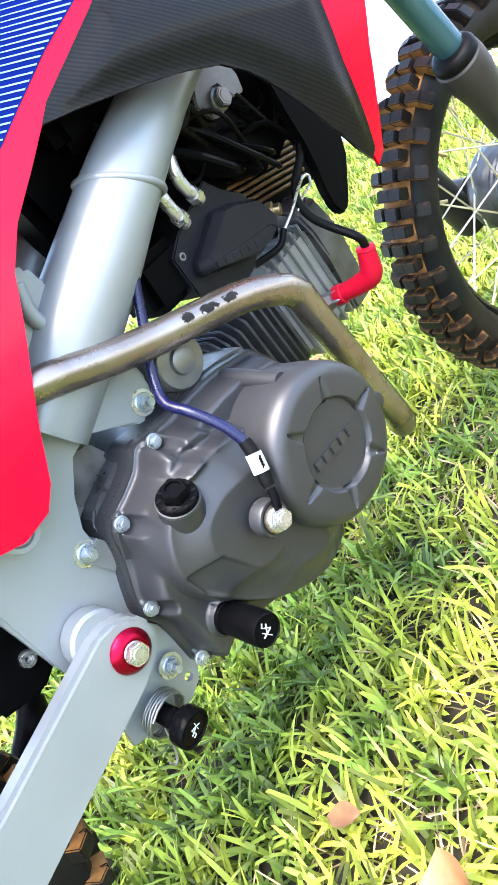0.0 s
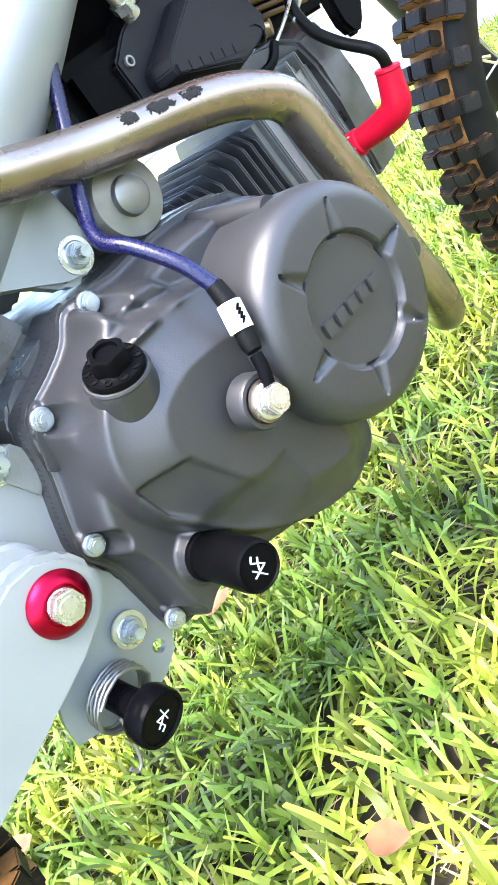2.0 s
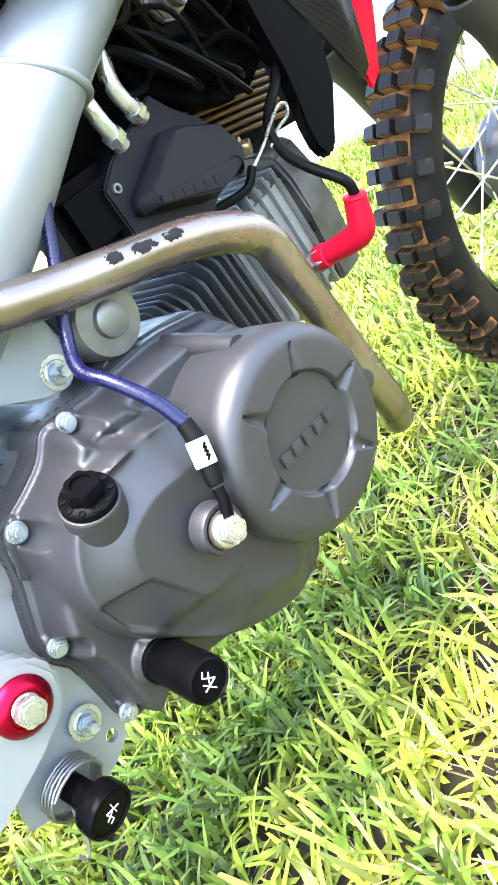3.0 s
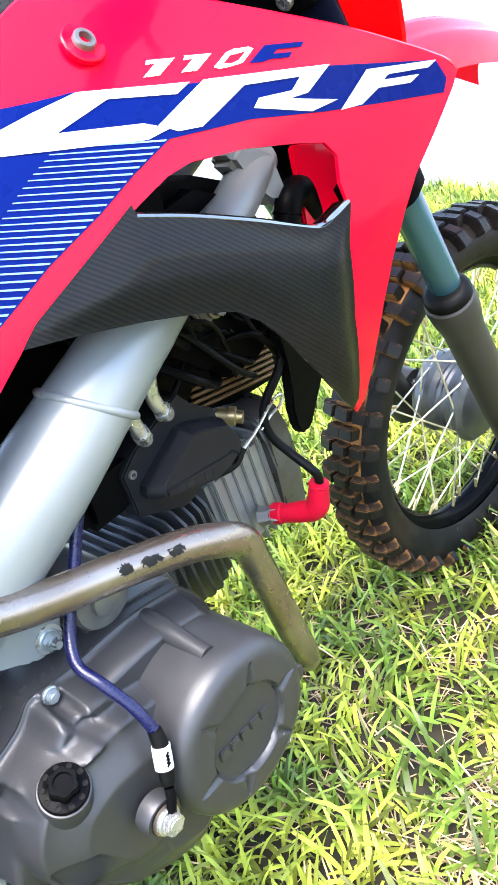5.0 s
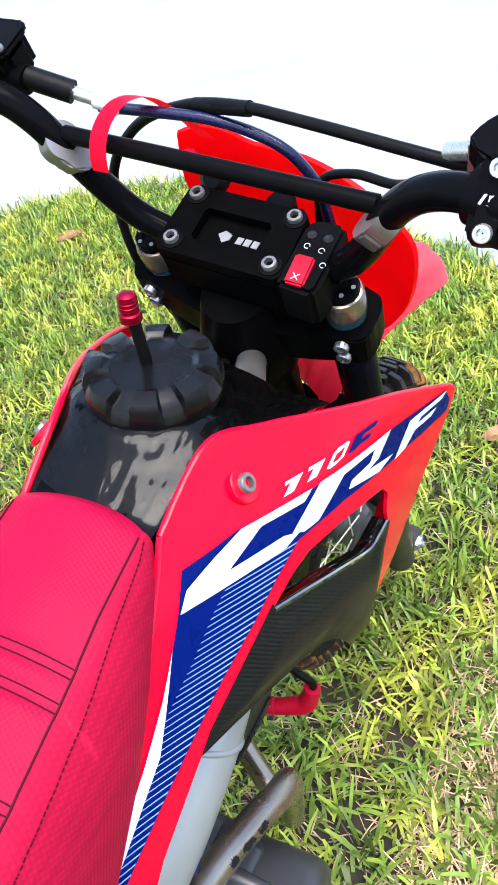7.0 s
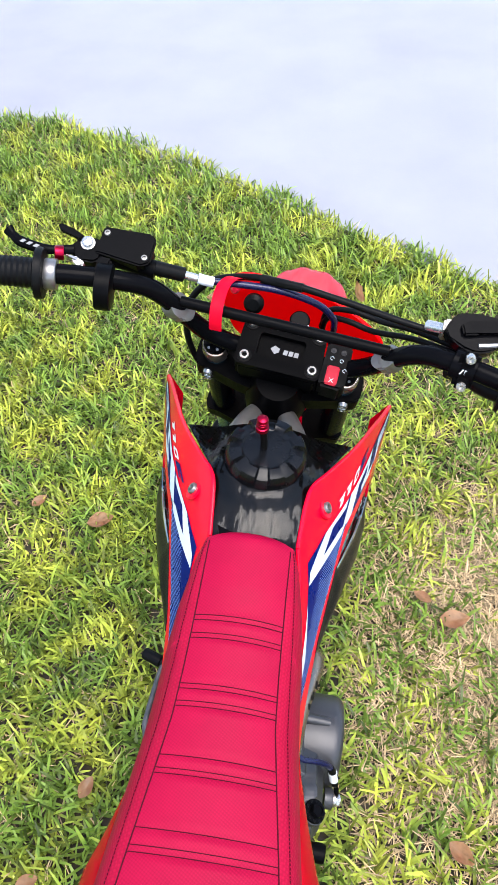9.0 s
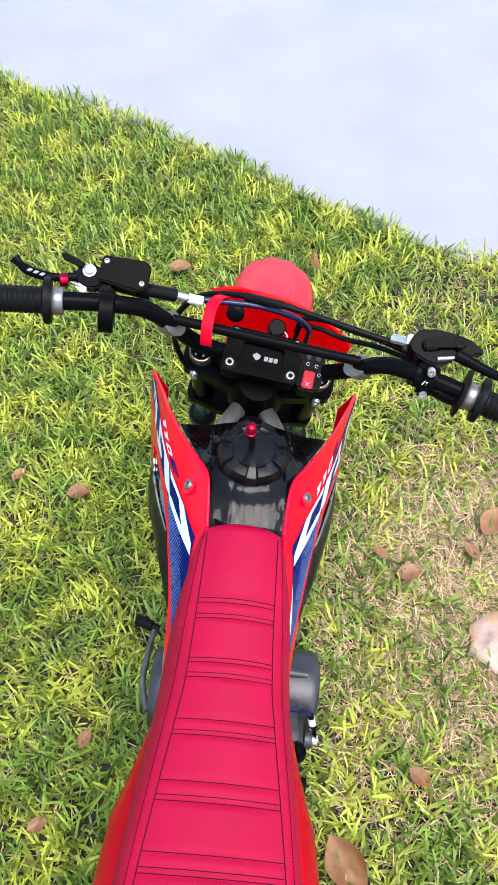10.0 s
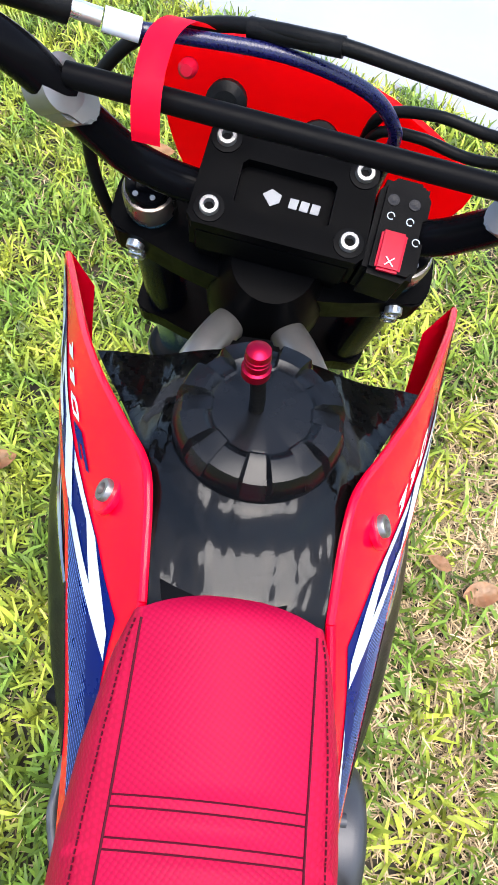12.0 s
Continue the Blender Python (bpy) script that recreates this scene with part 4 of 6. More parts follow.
# temperature line: banjo bolt, hose, collar tag
hex_bolt("banjo_bolt", (0.1705, -0.1815, 0.3335), (0.99, 0.02, 0.05), 0.0078, engine, STEEL, 1.25, spin=20)
part("banjo_washer", lathe([(0.0110, 0), (0.0110, 0.002), (0.0085, 0.0022)], aim((0.1680, -0.1815, 0.3335), (1, 0, 0)), 28), PIPE, engine)
part("banjo_seat", lathe([(0.0150, -0.012), (0.0150, -0.002), (0.0140, 0.0), (0.0118, 0.0), (0.0112, -0.002), (0.001, -0.002)], aim((0.1675, -0.1815, 0.3335), (1, 0, 0)), 32), CAST, engine)
part("banjo_neck", tube([(0.1725, -0.1790, 0.3365), (0.1715, -0.174, 0.347), (0.1690, -0.171, 0.354)], 0.0034, 12, 4), BLACK_GLOSS, engine)
hose = part("breather_hose", tube([(0.085, -0.075, 0.570), (0.086, -0.110, 0.515), (0.089, -0.132, 0.480), (0.096, -0.155, 0.449), (0.110, -0.167, 0.434), (0.128, -0.165, 0.424), (0.146, -0.160, 0.406), (0.156, -0.158, 0.389)], 0.0042, 14, 8), HOSE, bike, "blue braided hose under clear sleeve")
part("heat_shrink", tube([(0.156, -0.158, 0.389), (0.161, -0.161, 0.377), (0.1665, -0.168, 0.3600), (0.1685, -0.170, 0.3555)], [0.0049, 0.0056, 0.0052, 0.0042], 16, 4), RUBBER, hose)
tag = part("tag", tube([(0.1605, -0.1605, 0.3790), (0.1645, -0.1660, 0.3655)], 0.0064, 18, 1), WHITE, hose, "white printed sleeve")
for k in range(4):
    q = Vector((0.1605, -0.1605, 0.3790)).lerp(Vector((0.1645, -0.1660, 0.3655)), 0.3 + 0.15 * k)
    part("print_bar", tube([q + Vector((0.0062, -0.0018, 0.0012)), q + Vector((0.0062, 0.0012, 0.0032))], 0.0007, 4, 1), BLACK, tag, "", 0)

# crankcase, cylinder, head
CASE_LINE = rounded([(-0.05, 0.400), (-0.14, 0.412), (-0.20, 0.412), (-0.245, 0.398), (-0.258, 0.378), (-0.268, 0.33), (-0.262, 0.25), (-0.20, 0.235), (-0.10, 0.235), (-0.045, 0.28), (-0.036, 0.34)], 4)
case = part("crankcase", prism(CASE_LINE, -0.078, 0.0655, SIDE, 0.004), CASE, bike, "grey cast engine crankcase")
part("case_rib", prism([(-0.205, 0.416), (-0.215, 0.440), (-0.240, 0.447), (-0.262, 0.42), (-0.255, 0.40)], 0.01, 0.060, SIDE, 0.004), CASE, case)
part("case_rib", prism([(-0.245, 0.405), (-0.262, 0.425), (-0.285, 0.410), (-0.288, 0.385)], 0.02, 0.064, SIDE, 0.004), CASE, case)
part("case_tab", prism([(-0.252, 0.366), (-0.262, 0.385), (-0.277, 0.372), (-0.268, 0.352)], 0.055, 0.073, SIDE, 0.001), HEAD, case)
part("left_cover", lathe([(0.066, 0), (0.066, 0.016), (0.060, 0.026), (0.03, 0.029), (0.001, 0.029)], aim((-0.078, -0.12, 0.335), (-1, 0, 0)), 48), CAST, case)
lever = part("shift_lever", tube([(-0.108, -0.150, 0.300), (-0.121, -0.110, 0.300), (-0.122, -0.087, 0.300), (-0.118, -0.032, 0.300), (-0.114, -0.006, 0.300)], [0.006, 0.0055, 0.0052, 0.0055, 0.006], 14, 5), CASE, bike, "bare metal gear lever with a rubber peg")
part("rubber_peg", lathe([(0.0080, -0.004), (0.0080, 0.008), (0.0100, 0.010), (0.0100, 0.038), (0.0085, 0.041), (0.001, 0.041)], aim((-0.111, -0.003, 0.300), (-0.94, 0.34, 0.0)), 20), RUBBER, lever)
START = aim((-0.012, -0.088, 0.352), (0, 0.99, 0.10))
for k in range(12):
    h = 0.010 + 0.0098 * k
    s = 0.052 + 0.003 * math.sin(k * 0.9)
    part("cooling_fin", prism([(-s, -s + 0.012), (-s + 0.012, -s), (s - 0.012, -s), (s, -s + 0.012), (s + 0.008, 0.0), (s, s - 0.012), (s - 0.012, s), (-s + 0.012, s), (-s, s - 0.012)], h, h + 0.0026, START, 0.0010), FINS, case)
part("cylinder", lathe([(0.040, -0.03), (0.040, 0.17), (0.001, 0.17)], START, 36), FINS, case)
for k in range(4):
    part("fin_bridge", block((0.004, 0.012, 0.14), START @ Matrix.Translation((0.0535, 0.032 - 0.022 * k, 0.080)), 0.001), FINS, case)
head = part("cylinder_head", prism([(-0.045, -0.050), (0.046, -0.050), (0.056, -0.030), (0.056, 0.030), (0.044, 0.050), (-0.045, 0.050)], 0.130, 0.218, START, 0.005), HEAD, case, "light grey cast cylinder head")
for k in range(6):
    h = 0.136 + 0.0125 * k
    part("head_fin", prism([(-0.048, -0.056), (0.050, -0.056), (0.064, -0.034), (0.064, 0.036), (0.052, 0.058), (-0.048, 0.058)], h, h + 0.0032, START, 0.001), HEAD, head)
part("head_cover", prism(rounded([(-0.048, -0.060), (0.044, -0.060), (0.064, -0.040), (0.069, 0.0), (0.064, 0.040), (0.044, 0.062), (-0.048, 0.062)], 4), 0.206, 0.238, START, 0.011), CASE, head, "smooth grey cylinder head cover")
for u, v in ((0.050, -0.040), (0.052, 0.040)):
    hex_bolt("head_bolt", START @ Vector((u, v, 0.240)), START.to_3x3() @ Vector((0, 0, 1)), 0.006, head, BOLT)
part("starter_motor", lathe([(0.0245, -0.06), (0.0245, 0.030), (0.0225, 0.0335), (0.0118, 0.0345), (0.0112, 0.0385), (0.0095, 0.0395), (0.001, 0.0395)], aim((0.048, -0.118, 0.437), (1, 0, 0)), 40), DULL_STEEL, case, "dull silver domed motor housing")
for p, r in (((0.0685, -0.1605, 0.4305), 0.0062), ((0.0685, -0.274, 0.3800), 0.0062), ((0.0825, -0.2880, 0.2660), 0.0062)):
    part("washer", lathe([(r * 1.75, 0), (r * 1.75, 0.0016), (r, 0.0018)], aim((p[0] - 0.001, p[1], p[2]), (1, 0, 0)), 28), STEEL, frame_part)
    hex_bolt("mount_nut", p, (1, 0, 0), r, frame_part, BOLT, 1.3, stud=0.006, label="zinc mounting nut on its stud")

# spark plug boot and lead
part("plug_base", lathe([(0.010, 0), (0.0085, 0.012), (0.0105, 0.013), (0.0105, 0.02), (0.006, 0.026)], aim((0.0405, 0.0815, 0.3505), (0.75, 0.35, 0.12)), 6), DULL_STEEL, head)
boot = part("spark_plug_boot", tube([(0.0511, 0.088, 0.3527), (0.066, 0.0925, 0.3545), (0.083, 0.0985, 0.3575), (0.0915, 0.1015, 0.3605), (0.0955, 0.1035, 0.3660), (0.0975, 0.1050, 0.3760), (0.0996, 0.1065, 0.3885)], [0.0090, 0.0092, 0.0104, 0.0110, 0.0110, 0.0098, 0.0088], 22, 5), RED_RUBBER, bike, "red silicone spark plug boot")
part("boot_collar", lathe([(0.0088, -0.003), (0.0104, -0.002), (0.0104, 0.006), (0.0090, 0.0075)], aim((0.0555, 0.0893, 0.3532), (0.95, 0.28, 0.10)), 24), RED_RUBBER, boot)
part("boot_rim", lathe([(0.0088, 0), (0.0096, 0.0012), (0.0090, 0.0030), (0.0060, 0.0034)], aim((0.0992, 0.1062, 0.3865), (0.16, 0.11, 0.95)), 24), RED_RUBBER, boot)
part("plug_lead", tube([(0.1, 0.107, 0.3895), (0.1005, 0.1055, 0.3985), (0.0960, 0.1030, 0.4065), (0.0790, 0.1010, 0.4195), (0.0680, 0.0950, 0.4370), (0.0630, 0.0950, 0.4560), (0.0600, 0.1080, 0.4690), (0.0570, 0.1350, 0.4850), (0.0480, 0.1600, 0.5100)], 0.0042, 12, 6), RUBBER, bike, "black ignition lead")


def frustum(outline, h0, h1, shrink, m):
    """A slab whose top is drawn in evenly, with crisp sloping sides."""
    c = Vector((sum(p[0] for p in outline), sum(p[1] for p in outline))) / len(outline)
    bm = bmesh.new()
    low = [bm.verts.new(m @ Vector((u, v, h0))) for u, v in outline]
    mid = [bm.verts.new(m @ Vector((u, v, h0 + 0.55 * (h1 - h0)))) for u, v in outline]
    top = [bm.verts.new(m @ Vector((c.x + (u - c.x) * shrink, c.y + (v - c.y) * shrink, h1))) for u, v in outline]
    k = len(outline)
    for a, b in ((low, mid), (mid, top)):
        for i in range(k):
            bm.faces.new((a[i], a[(i + 1) % k], b[(i + 1) % k], b[i]))
    bm.faces.new(top)
    bmesh.ops.recalc_face_normals(bm, faces=bm.faces)
    bmesh.ops.bevel(bm, geom=[e for e in bm.edges if len(e.link_faces) == 2 and e.calc_face_angle() > 0.3], offset=0.0008, segments=2, affect="EDGES", clamp_overlap=True)
    return bm


# moulded cover over the carburettor side
B1 = [(0.015, 0.526), (0.0235, 0.510), (0.046, 0.494), (0.052, 0.462), (0.014, 0.438), (-0.007, 0.433), (-0.054, 0.455), (-0.0565, 0.494), (-0.039, 0.506)]
box = part("intake_cover", prism(B1, 0.020, 0.0600, SIDE, 0.0015), BOX, bike, "dark grey faceted plastic intake cover")
part("raised_panel", frustum([(-0.046, 0.4735), (-0.0430, 0.4800), (0.001, 0.5030), (0.015, 0.5005), (0.0445, 0.4872), (0.0555, 0.4640), (0.0500, 0.4535), (0.0150, 0.4470), (-0.0445, 0.4680)], 0.054, 0.0800, 0.86, SIDE), BOX, box, "", 15)
part("lower_step", prism([(-0.036, 0.4745), (0.0330, 0.4640), (0.0405, 0.4590), (0.0290, 0.4535), (0.0140, 0.4525), (-0.0370, 0.4690)], 0.0790, 0.0816, SIDE, 0.0006), BOX, box, "", 15)
for k in range(5):
    y = -0.024 + 0.0092 * k
    z = 0.4680 - 0.0021 * k
    part("moulded_mark", prism([(y - 0.004, z - 0.002), (y + 0.0035, z - 0.0035), (y + 0.0045, z + 0.0025), (y - 0.003, z + 0.004)], 0.0812, 0.0822, SIDE, 0.0002), BOX, box)
part("cover_hole", lathe([(0.0068, -0.004), (0.0068, 0.0008), (0.0062, 0.0009), (0.0060, -0.0030), (0.001, -0.0031)], aim((0.0800, 0.0345, 0.4578), (1, 0, 0)), 24), RUBBER, box)
part("cover_strip", tube([(0.052, 0.020, 0.437), (0.062, 0.048, 0.436), (0.064, 0.062, 0.446)], 0.0035, 10, 5), RUBBER, box)
part("carburettor", block((0.05, 0.06, 0.05), Matrix.Translation((0.03, -0.062, 0.485)), 0.008), BLACK, bike, "black carburettor body behind the cover")
socket_bolt("cover_screw", (0.0595, -0.0473, 0.4907), (1, 0, 0), 0.0036, box, DULL_STEEL)
for pts in ([(0.058, 0.006, 0.590), (0.064, -0.0050, 0.5640), (0.066, -0.0111, 0.5497), (0.066, -0.0120, 0.5366), (0.0655, -0.0075, 0.5246), (0.062, -0.001, 0.516)], [(0.060, -0.033, 0.566), (0.065, -0.0360, 0.5450), (0.066, -0.0349, 0.5306), (0.0655, -0.0321, 0.5193), (0.062, -0.027, 0.509)]):
    pipe = part("intake_tube", tube(pts, 0.0056, 16, 6), STEEL, bike, "bright steel tube")
    part("tube_nut", lathe([(0.0078, 0), (0.0078, 0.006), (0.0056, 0.0065)], aim(pts[-2], Vector(pts[-1]) - Vector(pts[-2])), 6), STEEL, pipe)

# dark loom, cables and coil behind the spar
rng = random.Random(5)
for k in range(16):
    y0, z0 = 0.0 + 0.012 * (k % 8), 0.60 - 0.010 * (k % 5)
    pts = [(rng.uniform(0.0, 0.055), y0 - 0.04 + rng.uniform(-0.02, 0.02), z0 + 0.02), (rng.uniform(0.02, 0.07), y0 + rng.uniform(-0.02, 0.02), z0 - rng.uniform(0, 0.04)), (rng.uniform(0.02, 0.065), y0 + 0.04, z0 - rng.uniform(0.02, 0.07)), (rng.uniform(0.0, 0.05), y0 + 0.075, z0 - rng.uniform(0.03, 0.09))]
    part("cable", tube(pts, rng.choice((0.0022, 0.003, 0.004)), 8, 6), rng.choice((RUBBER, BLACK_GLOSS, BLACK)), bike)
part("air_box", prism([(-0.17, 0.56), (-0.20, 0.50), (-0.19, 0.455), (-0.22, 0.46), (-0.25, 0.43), (-0.28, 0.36), (-0.40, 0.36), (-0.42, 0.58), (-0.26, 0.60)], -0.045, 0.040, SIDE, 0.01), BLACK, bike, "black plastic air box inside the frame")
part("inner_guard", prism([(-0.02, 0.69), (0.10, 0.69), (0.135, 0.64), (0.13, 0.50), (0.06, 0.47), (-0.04, 0.47)], -0.06, -0.054, SIDE, 0.002), BLACK, bike)
part("coil_pack", prism([(0.02, 0.655), (0.10, 0.665), (0.165, 0.635), (0.185, 0.565), (0.170, 0.505), (0.12, 0.482), (0.06, 0.505), (0.02, 0.54)], -0.03, 0.044, SIDE, 0.012), BLACK, bike, "black plastic box behind the duct")
part("electrics_tray", prism([(-0.12, 0.62), (-0.06, 0.655), (0.10, 0.66), (0.115, 0.56), (0.09, 0.50), (0.05, 0.47), (-0.03, 0.455), (-0.10, 0.49)], -0.030, 0.018, SIDE, 0.01), BLACK, bike)
bracket = part("coil_bracket", prism([(0.0972, 0.5960), (0.1120, 0.5900), (0.1170, 0.5730), (0.1144, 0.5582), (0.1000, 0.5600), (0.0950, 0.5700), (0.0916, 0.5790), (0.0774, 0.5804), (0.0591, 0.5757), (0.0614, 0.5709), (0.0683, 0.5562), (0.0560, 0.5720), (0.0640, 0.5900), (0.0800, 0.5960)], 0.046, 0.052, SIDE, 0.0015), HEAD, bike, "light alloy bracket with a large bolt")
part("bracket_body", prism([(0.0591, 0.5757), (0.0774, 0.5804), (0.0920, 0.5760), (0.0920, 0.5600), (0.0813, 0.5529), (0.0683, 0.5562)], 0.030, 0.0500, SIDE, 0.002), HEAD, bracket)
hex_bolt("bracket_bolt", (0.052, 0.0820, 0.5662), (1, 0.1, 0.1), 0.0085, bracket, DULL_STEEL, 1.2)
part("horn_bracket", prism(rounded([(0.128, 0.575), (0.200, 0.570), (0.196, 0.500), (0.1824, 0.4536), (0.1540, 0.4165), (0.1460, 0.4120), (0.1370, 0.4140), (0.1310, 0.4245), (0.1300, 0.4432), (0.1360, 0.4650), (0.1400, 0.4900), (0.134, 0.520)], 1), 0.055, 0.066, SIDE, 0.003), BLACK, bike, "black plastic mudflap behind the duct")
part("damper_hose", tube([(0.048, 0.175, 0.560), (0.050, 0.186, 0.585), (0.050, 0.198, 0.608), (0.046, 0.220, 0.612), (0.040, 0.235, 0.585)], 0.0125, 18, 5), BLACK, bike, "black ribbed rubber hose")
for k in range(5):
    part("hose_ring", lathe([(0.0125, -0.002), (0.0138, 0), (0.0125, 0.002)], aim((0.0485 + 0.0003 * k, 0.178 + 0.0037 * k, 0.566 + 0.0085 * k), (0.03, 0.42, 0.9)), 18), BLACK_GLOSS, bike)
part("neck_gusset", prism([(0.140, 0.660), (0.160, 0.675), (0.195, 0.655), (0.205, 0.620), (0.195, 0.608), (0.178, 0.612), (0.165, 0.632)], 0.020, 0.048, SIDE, 0.006), SILVER, bike, "silver gusset at the steering neck")
part("inner_red_panel", prism([(0.215, 0.650), (0.270, 0.640), (0.280, 0.600), (0.260, 0.560), (0.215, 0.545)], 0.044, 0.050, SIDE, 0.002), RED, bike, "red inner plastic panel")
core = part("bronze_core", prism([(0.070, 0.530), (0.205, 0.510), (0.200, 0.436), (0.120, 0.446), (0.066, 0.462)], -0.020, 0.004, SIDE, 0.003), BLACK, bike, "bronze-coloured finned core in the dark")
for k in range(7):
    z = 0.506 - 0.0062 * k
    part("bronze_fin", tube([(0.008, 0.072 - 0.0006 * k, z), (0.011, 0.120, z - 0.0085), (0.010, 0.176, z - 0.019)], 0.0021, 8, 4), COPPER, core)
part("brass_fitting", lathe([(0.007, -0.012), (0.007, -0.002), (0.009, -0.001), (0.009, 0.005), (0.006, 0.006), (0.006, 0.012), (0.001, 0.012)], aim((0.030, 0.0873, 0.4558), (0.8, 0.5, -0.2)), 14), BRASS, bike, "brass hose fitting")
part("wire_loop", tube([(0.064, 0.060, 0.4440), (0.067, 0.080, 0.4540), (0.067, 0.0994, 0.4643), (0.067, 0.112, 0.4690), (0.067, 0.1194, 0.4660), (0.067, 0.115, 0.4590), (0.066, 0.102, 0.4560), (0.064, 0.088, 0.4480)], 0.0014, 8, 5), STEEL, bike)

# exhaust header: from under the head, up and back over the engine
header = part("exhaust_pipe", tube([(0.020, 0.085, 0.262), (0.058, 0.068, 0.226), (0.0878, 0.0486, 0.2196), (0.1035, 0.0351, 0.2445), (0.1085, 0.0219, 0.2917), (0.1113, 0.0108, 0.341), (0.1145, -0.0006, 0.3868), (0.1185, -0.0119, 0.4205), (0.1180, -0.0346, 0.4385), (0.1116, -0.0622, 0.4509), (0.1008, -0.1085, 0.4631), (0.0970, -0.134, 0.4700), (0.0935, -0.163, 0.4790), (0.0895, -0.190, 0.4890), (0.0835, -0.222, 0.5010), (0.066, -0.265, 0.513), (0.056, -0.36, 0.54), (0.060, -0.46, 0.57)], 0.0132, 28, 7), PIPE, bike, "bronzed steel exhaust header with scorched patches")
part("muffler", tube([(0.085, -0.44, 0.56), (0.10, -0.48, 0.575), (0.11, -0.66, 0.63), (0.11, -0.69, 0.64)], [0.02, 0.042, 0.042, 0.025], 28, 5), DULL_STEEL, bike)
for c, w, l in (((0.1005, -0.1095, 0.4633), 0.015, 0.0050), ((0.1050, -0.0905, 0.4585), 0.018, 0.0040), ((0.1095, -0.0720, 0.4537), 0.014, 0.0040)):
    a = Vector(c)
    d = Vector((0.23, 0.94, -0.25)).normalized()
    n_out = (Vector((0.85, -0.15, 0.5)) - d * Vector((0.85, -0.15, 0.5)).dot(d)).normalized()
    s = d.cross(n_out)
    bm = bmesh.new()
    nu, nv = 26, 14
    ring = []
    for i in range(nu + 1):
        u = -1.15 + 2.3 * i / nu
        ring.append([bm.verts.new(a + d * (u * w / 2) + 0.01345 * (math.cos(v) * n_out + math.sin(v) * s)) for v in ((-1.3 + 2.6 * j / nv) * l / 0.0132 for j in range(nv + 1))])
    for i in range(nu):
        for j in range(nv):
            u, v = -1.15 + 2.3 * (i + 0.5) / nu, -1.3 + 2.6 * (j + 0.5) / nv
            if 0.75 - u * u - v * v + 0.9 * noise.noise((u * 2.2 + c[1] * 900, v * 1.6, 2.0)) + 0.5 * noise.noise((u * 7, v * 5 + c[1] * 700, 6.0)) > 0:
                bm.faces.new((ring[i][j], ring[i + 1][j], ring[i + 1][j + 1], ring[i][j + 1]))
    bmesh.ops.delete(bm, geom=[q for q in bm.verts if not q.link_faces], context="VERTS")
    part("scorch", bm, SCAR, header, "black melted residue")
# ---- steering: fork, clamps, handlebar, front wheel; x across, z up along the fork
STEER = pose(0.0069, 0.1902, 0.8185, 26.8, 0, 0) @ pose(0, 0, 0, 0, 0, -6.5)


FORK = STEER @ Matrix.Rotation(radians(-1.0), 4, "Y")


def at(x, y, z):
    return STEER @ Vector((x, y, z))


def on_fork(x, y, z):
    return FORK @ Vector((x, y, z))


def way(x, y, z):
    return STEER.to_3x3() @ Vector((x, y, z))


def moved(bm, m=STEER):
    bmesh.ops.transform(bm, matrix=m, verts=bm.verts)
    return bm


clamp_outline = [(-0.112, -0.010), (-0.106, -0.022), (-0.088, -0.024), (-0.05, -0.034), (0, -0.040), (0.05, -0.034), (0.088, -0.024), (0.106, -0.022), (0.112, -0.010), (0.108, 0.022), (0.08, 0.028), (0.03, 0.022), (-0.03, 0.022), (-0.08, 0.028), (-0.108, 0.022)]
upper = part("upper_triple_clamp", moved(prism(rounded(clamp_outline, 3), -0.062, -0.026, bevel=0.004)), BLACK_MATT, bike, "black machined upper triple clamp")
part("lower_triple_clamp", moved(prism(rounded([(x * 0.97, y * 0.9) for x, y in clamp_outline], 3), -0.262, -0.230, bevel=0.004)), BLACK_MATT, bike)
part("steering_stem", lathe([(0.028, -0.20), (0.030, -0.10), (0.040, -0.088), (0.043, -0.070), (0.041, -0.045), (0.034, -0.020), (0.028, 0.0)], STEER @ Matrix.Translation((0.004, -0.026, 0)), 36), BLACK_MATT, bike)
part("stem_nut", lathe([(0.022, 0), (0.022, 0.008), (0.014, 0.010), (0.001, 0.010)], STEER @ Matrix.Translation((0, -0.012, -0.027)), 6), BLACK_GLOSS, upper)
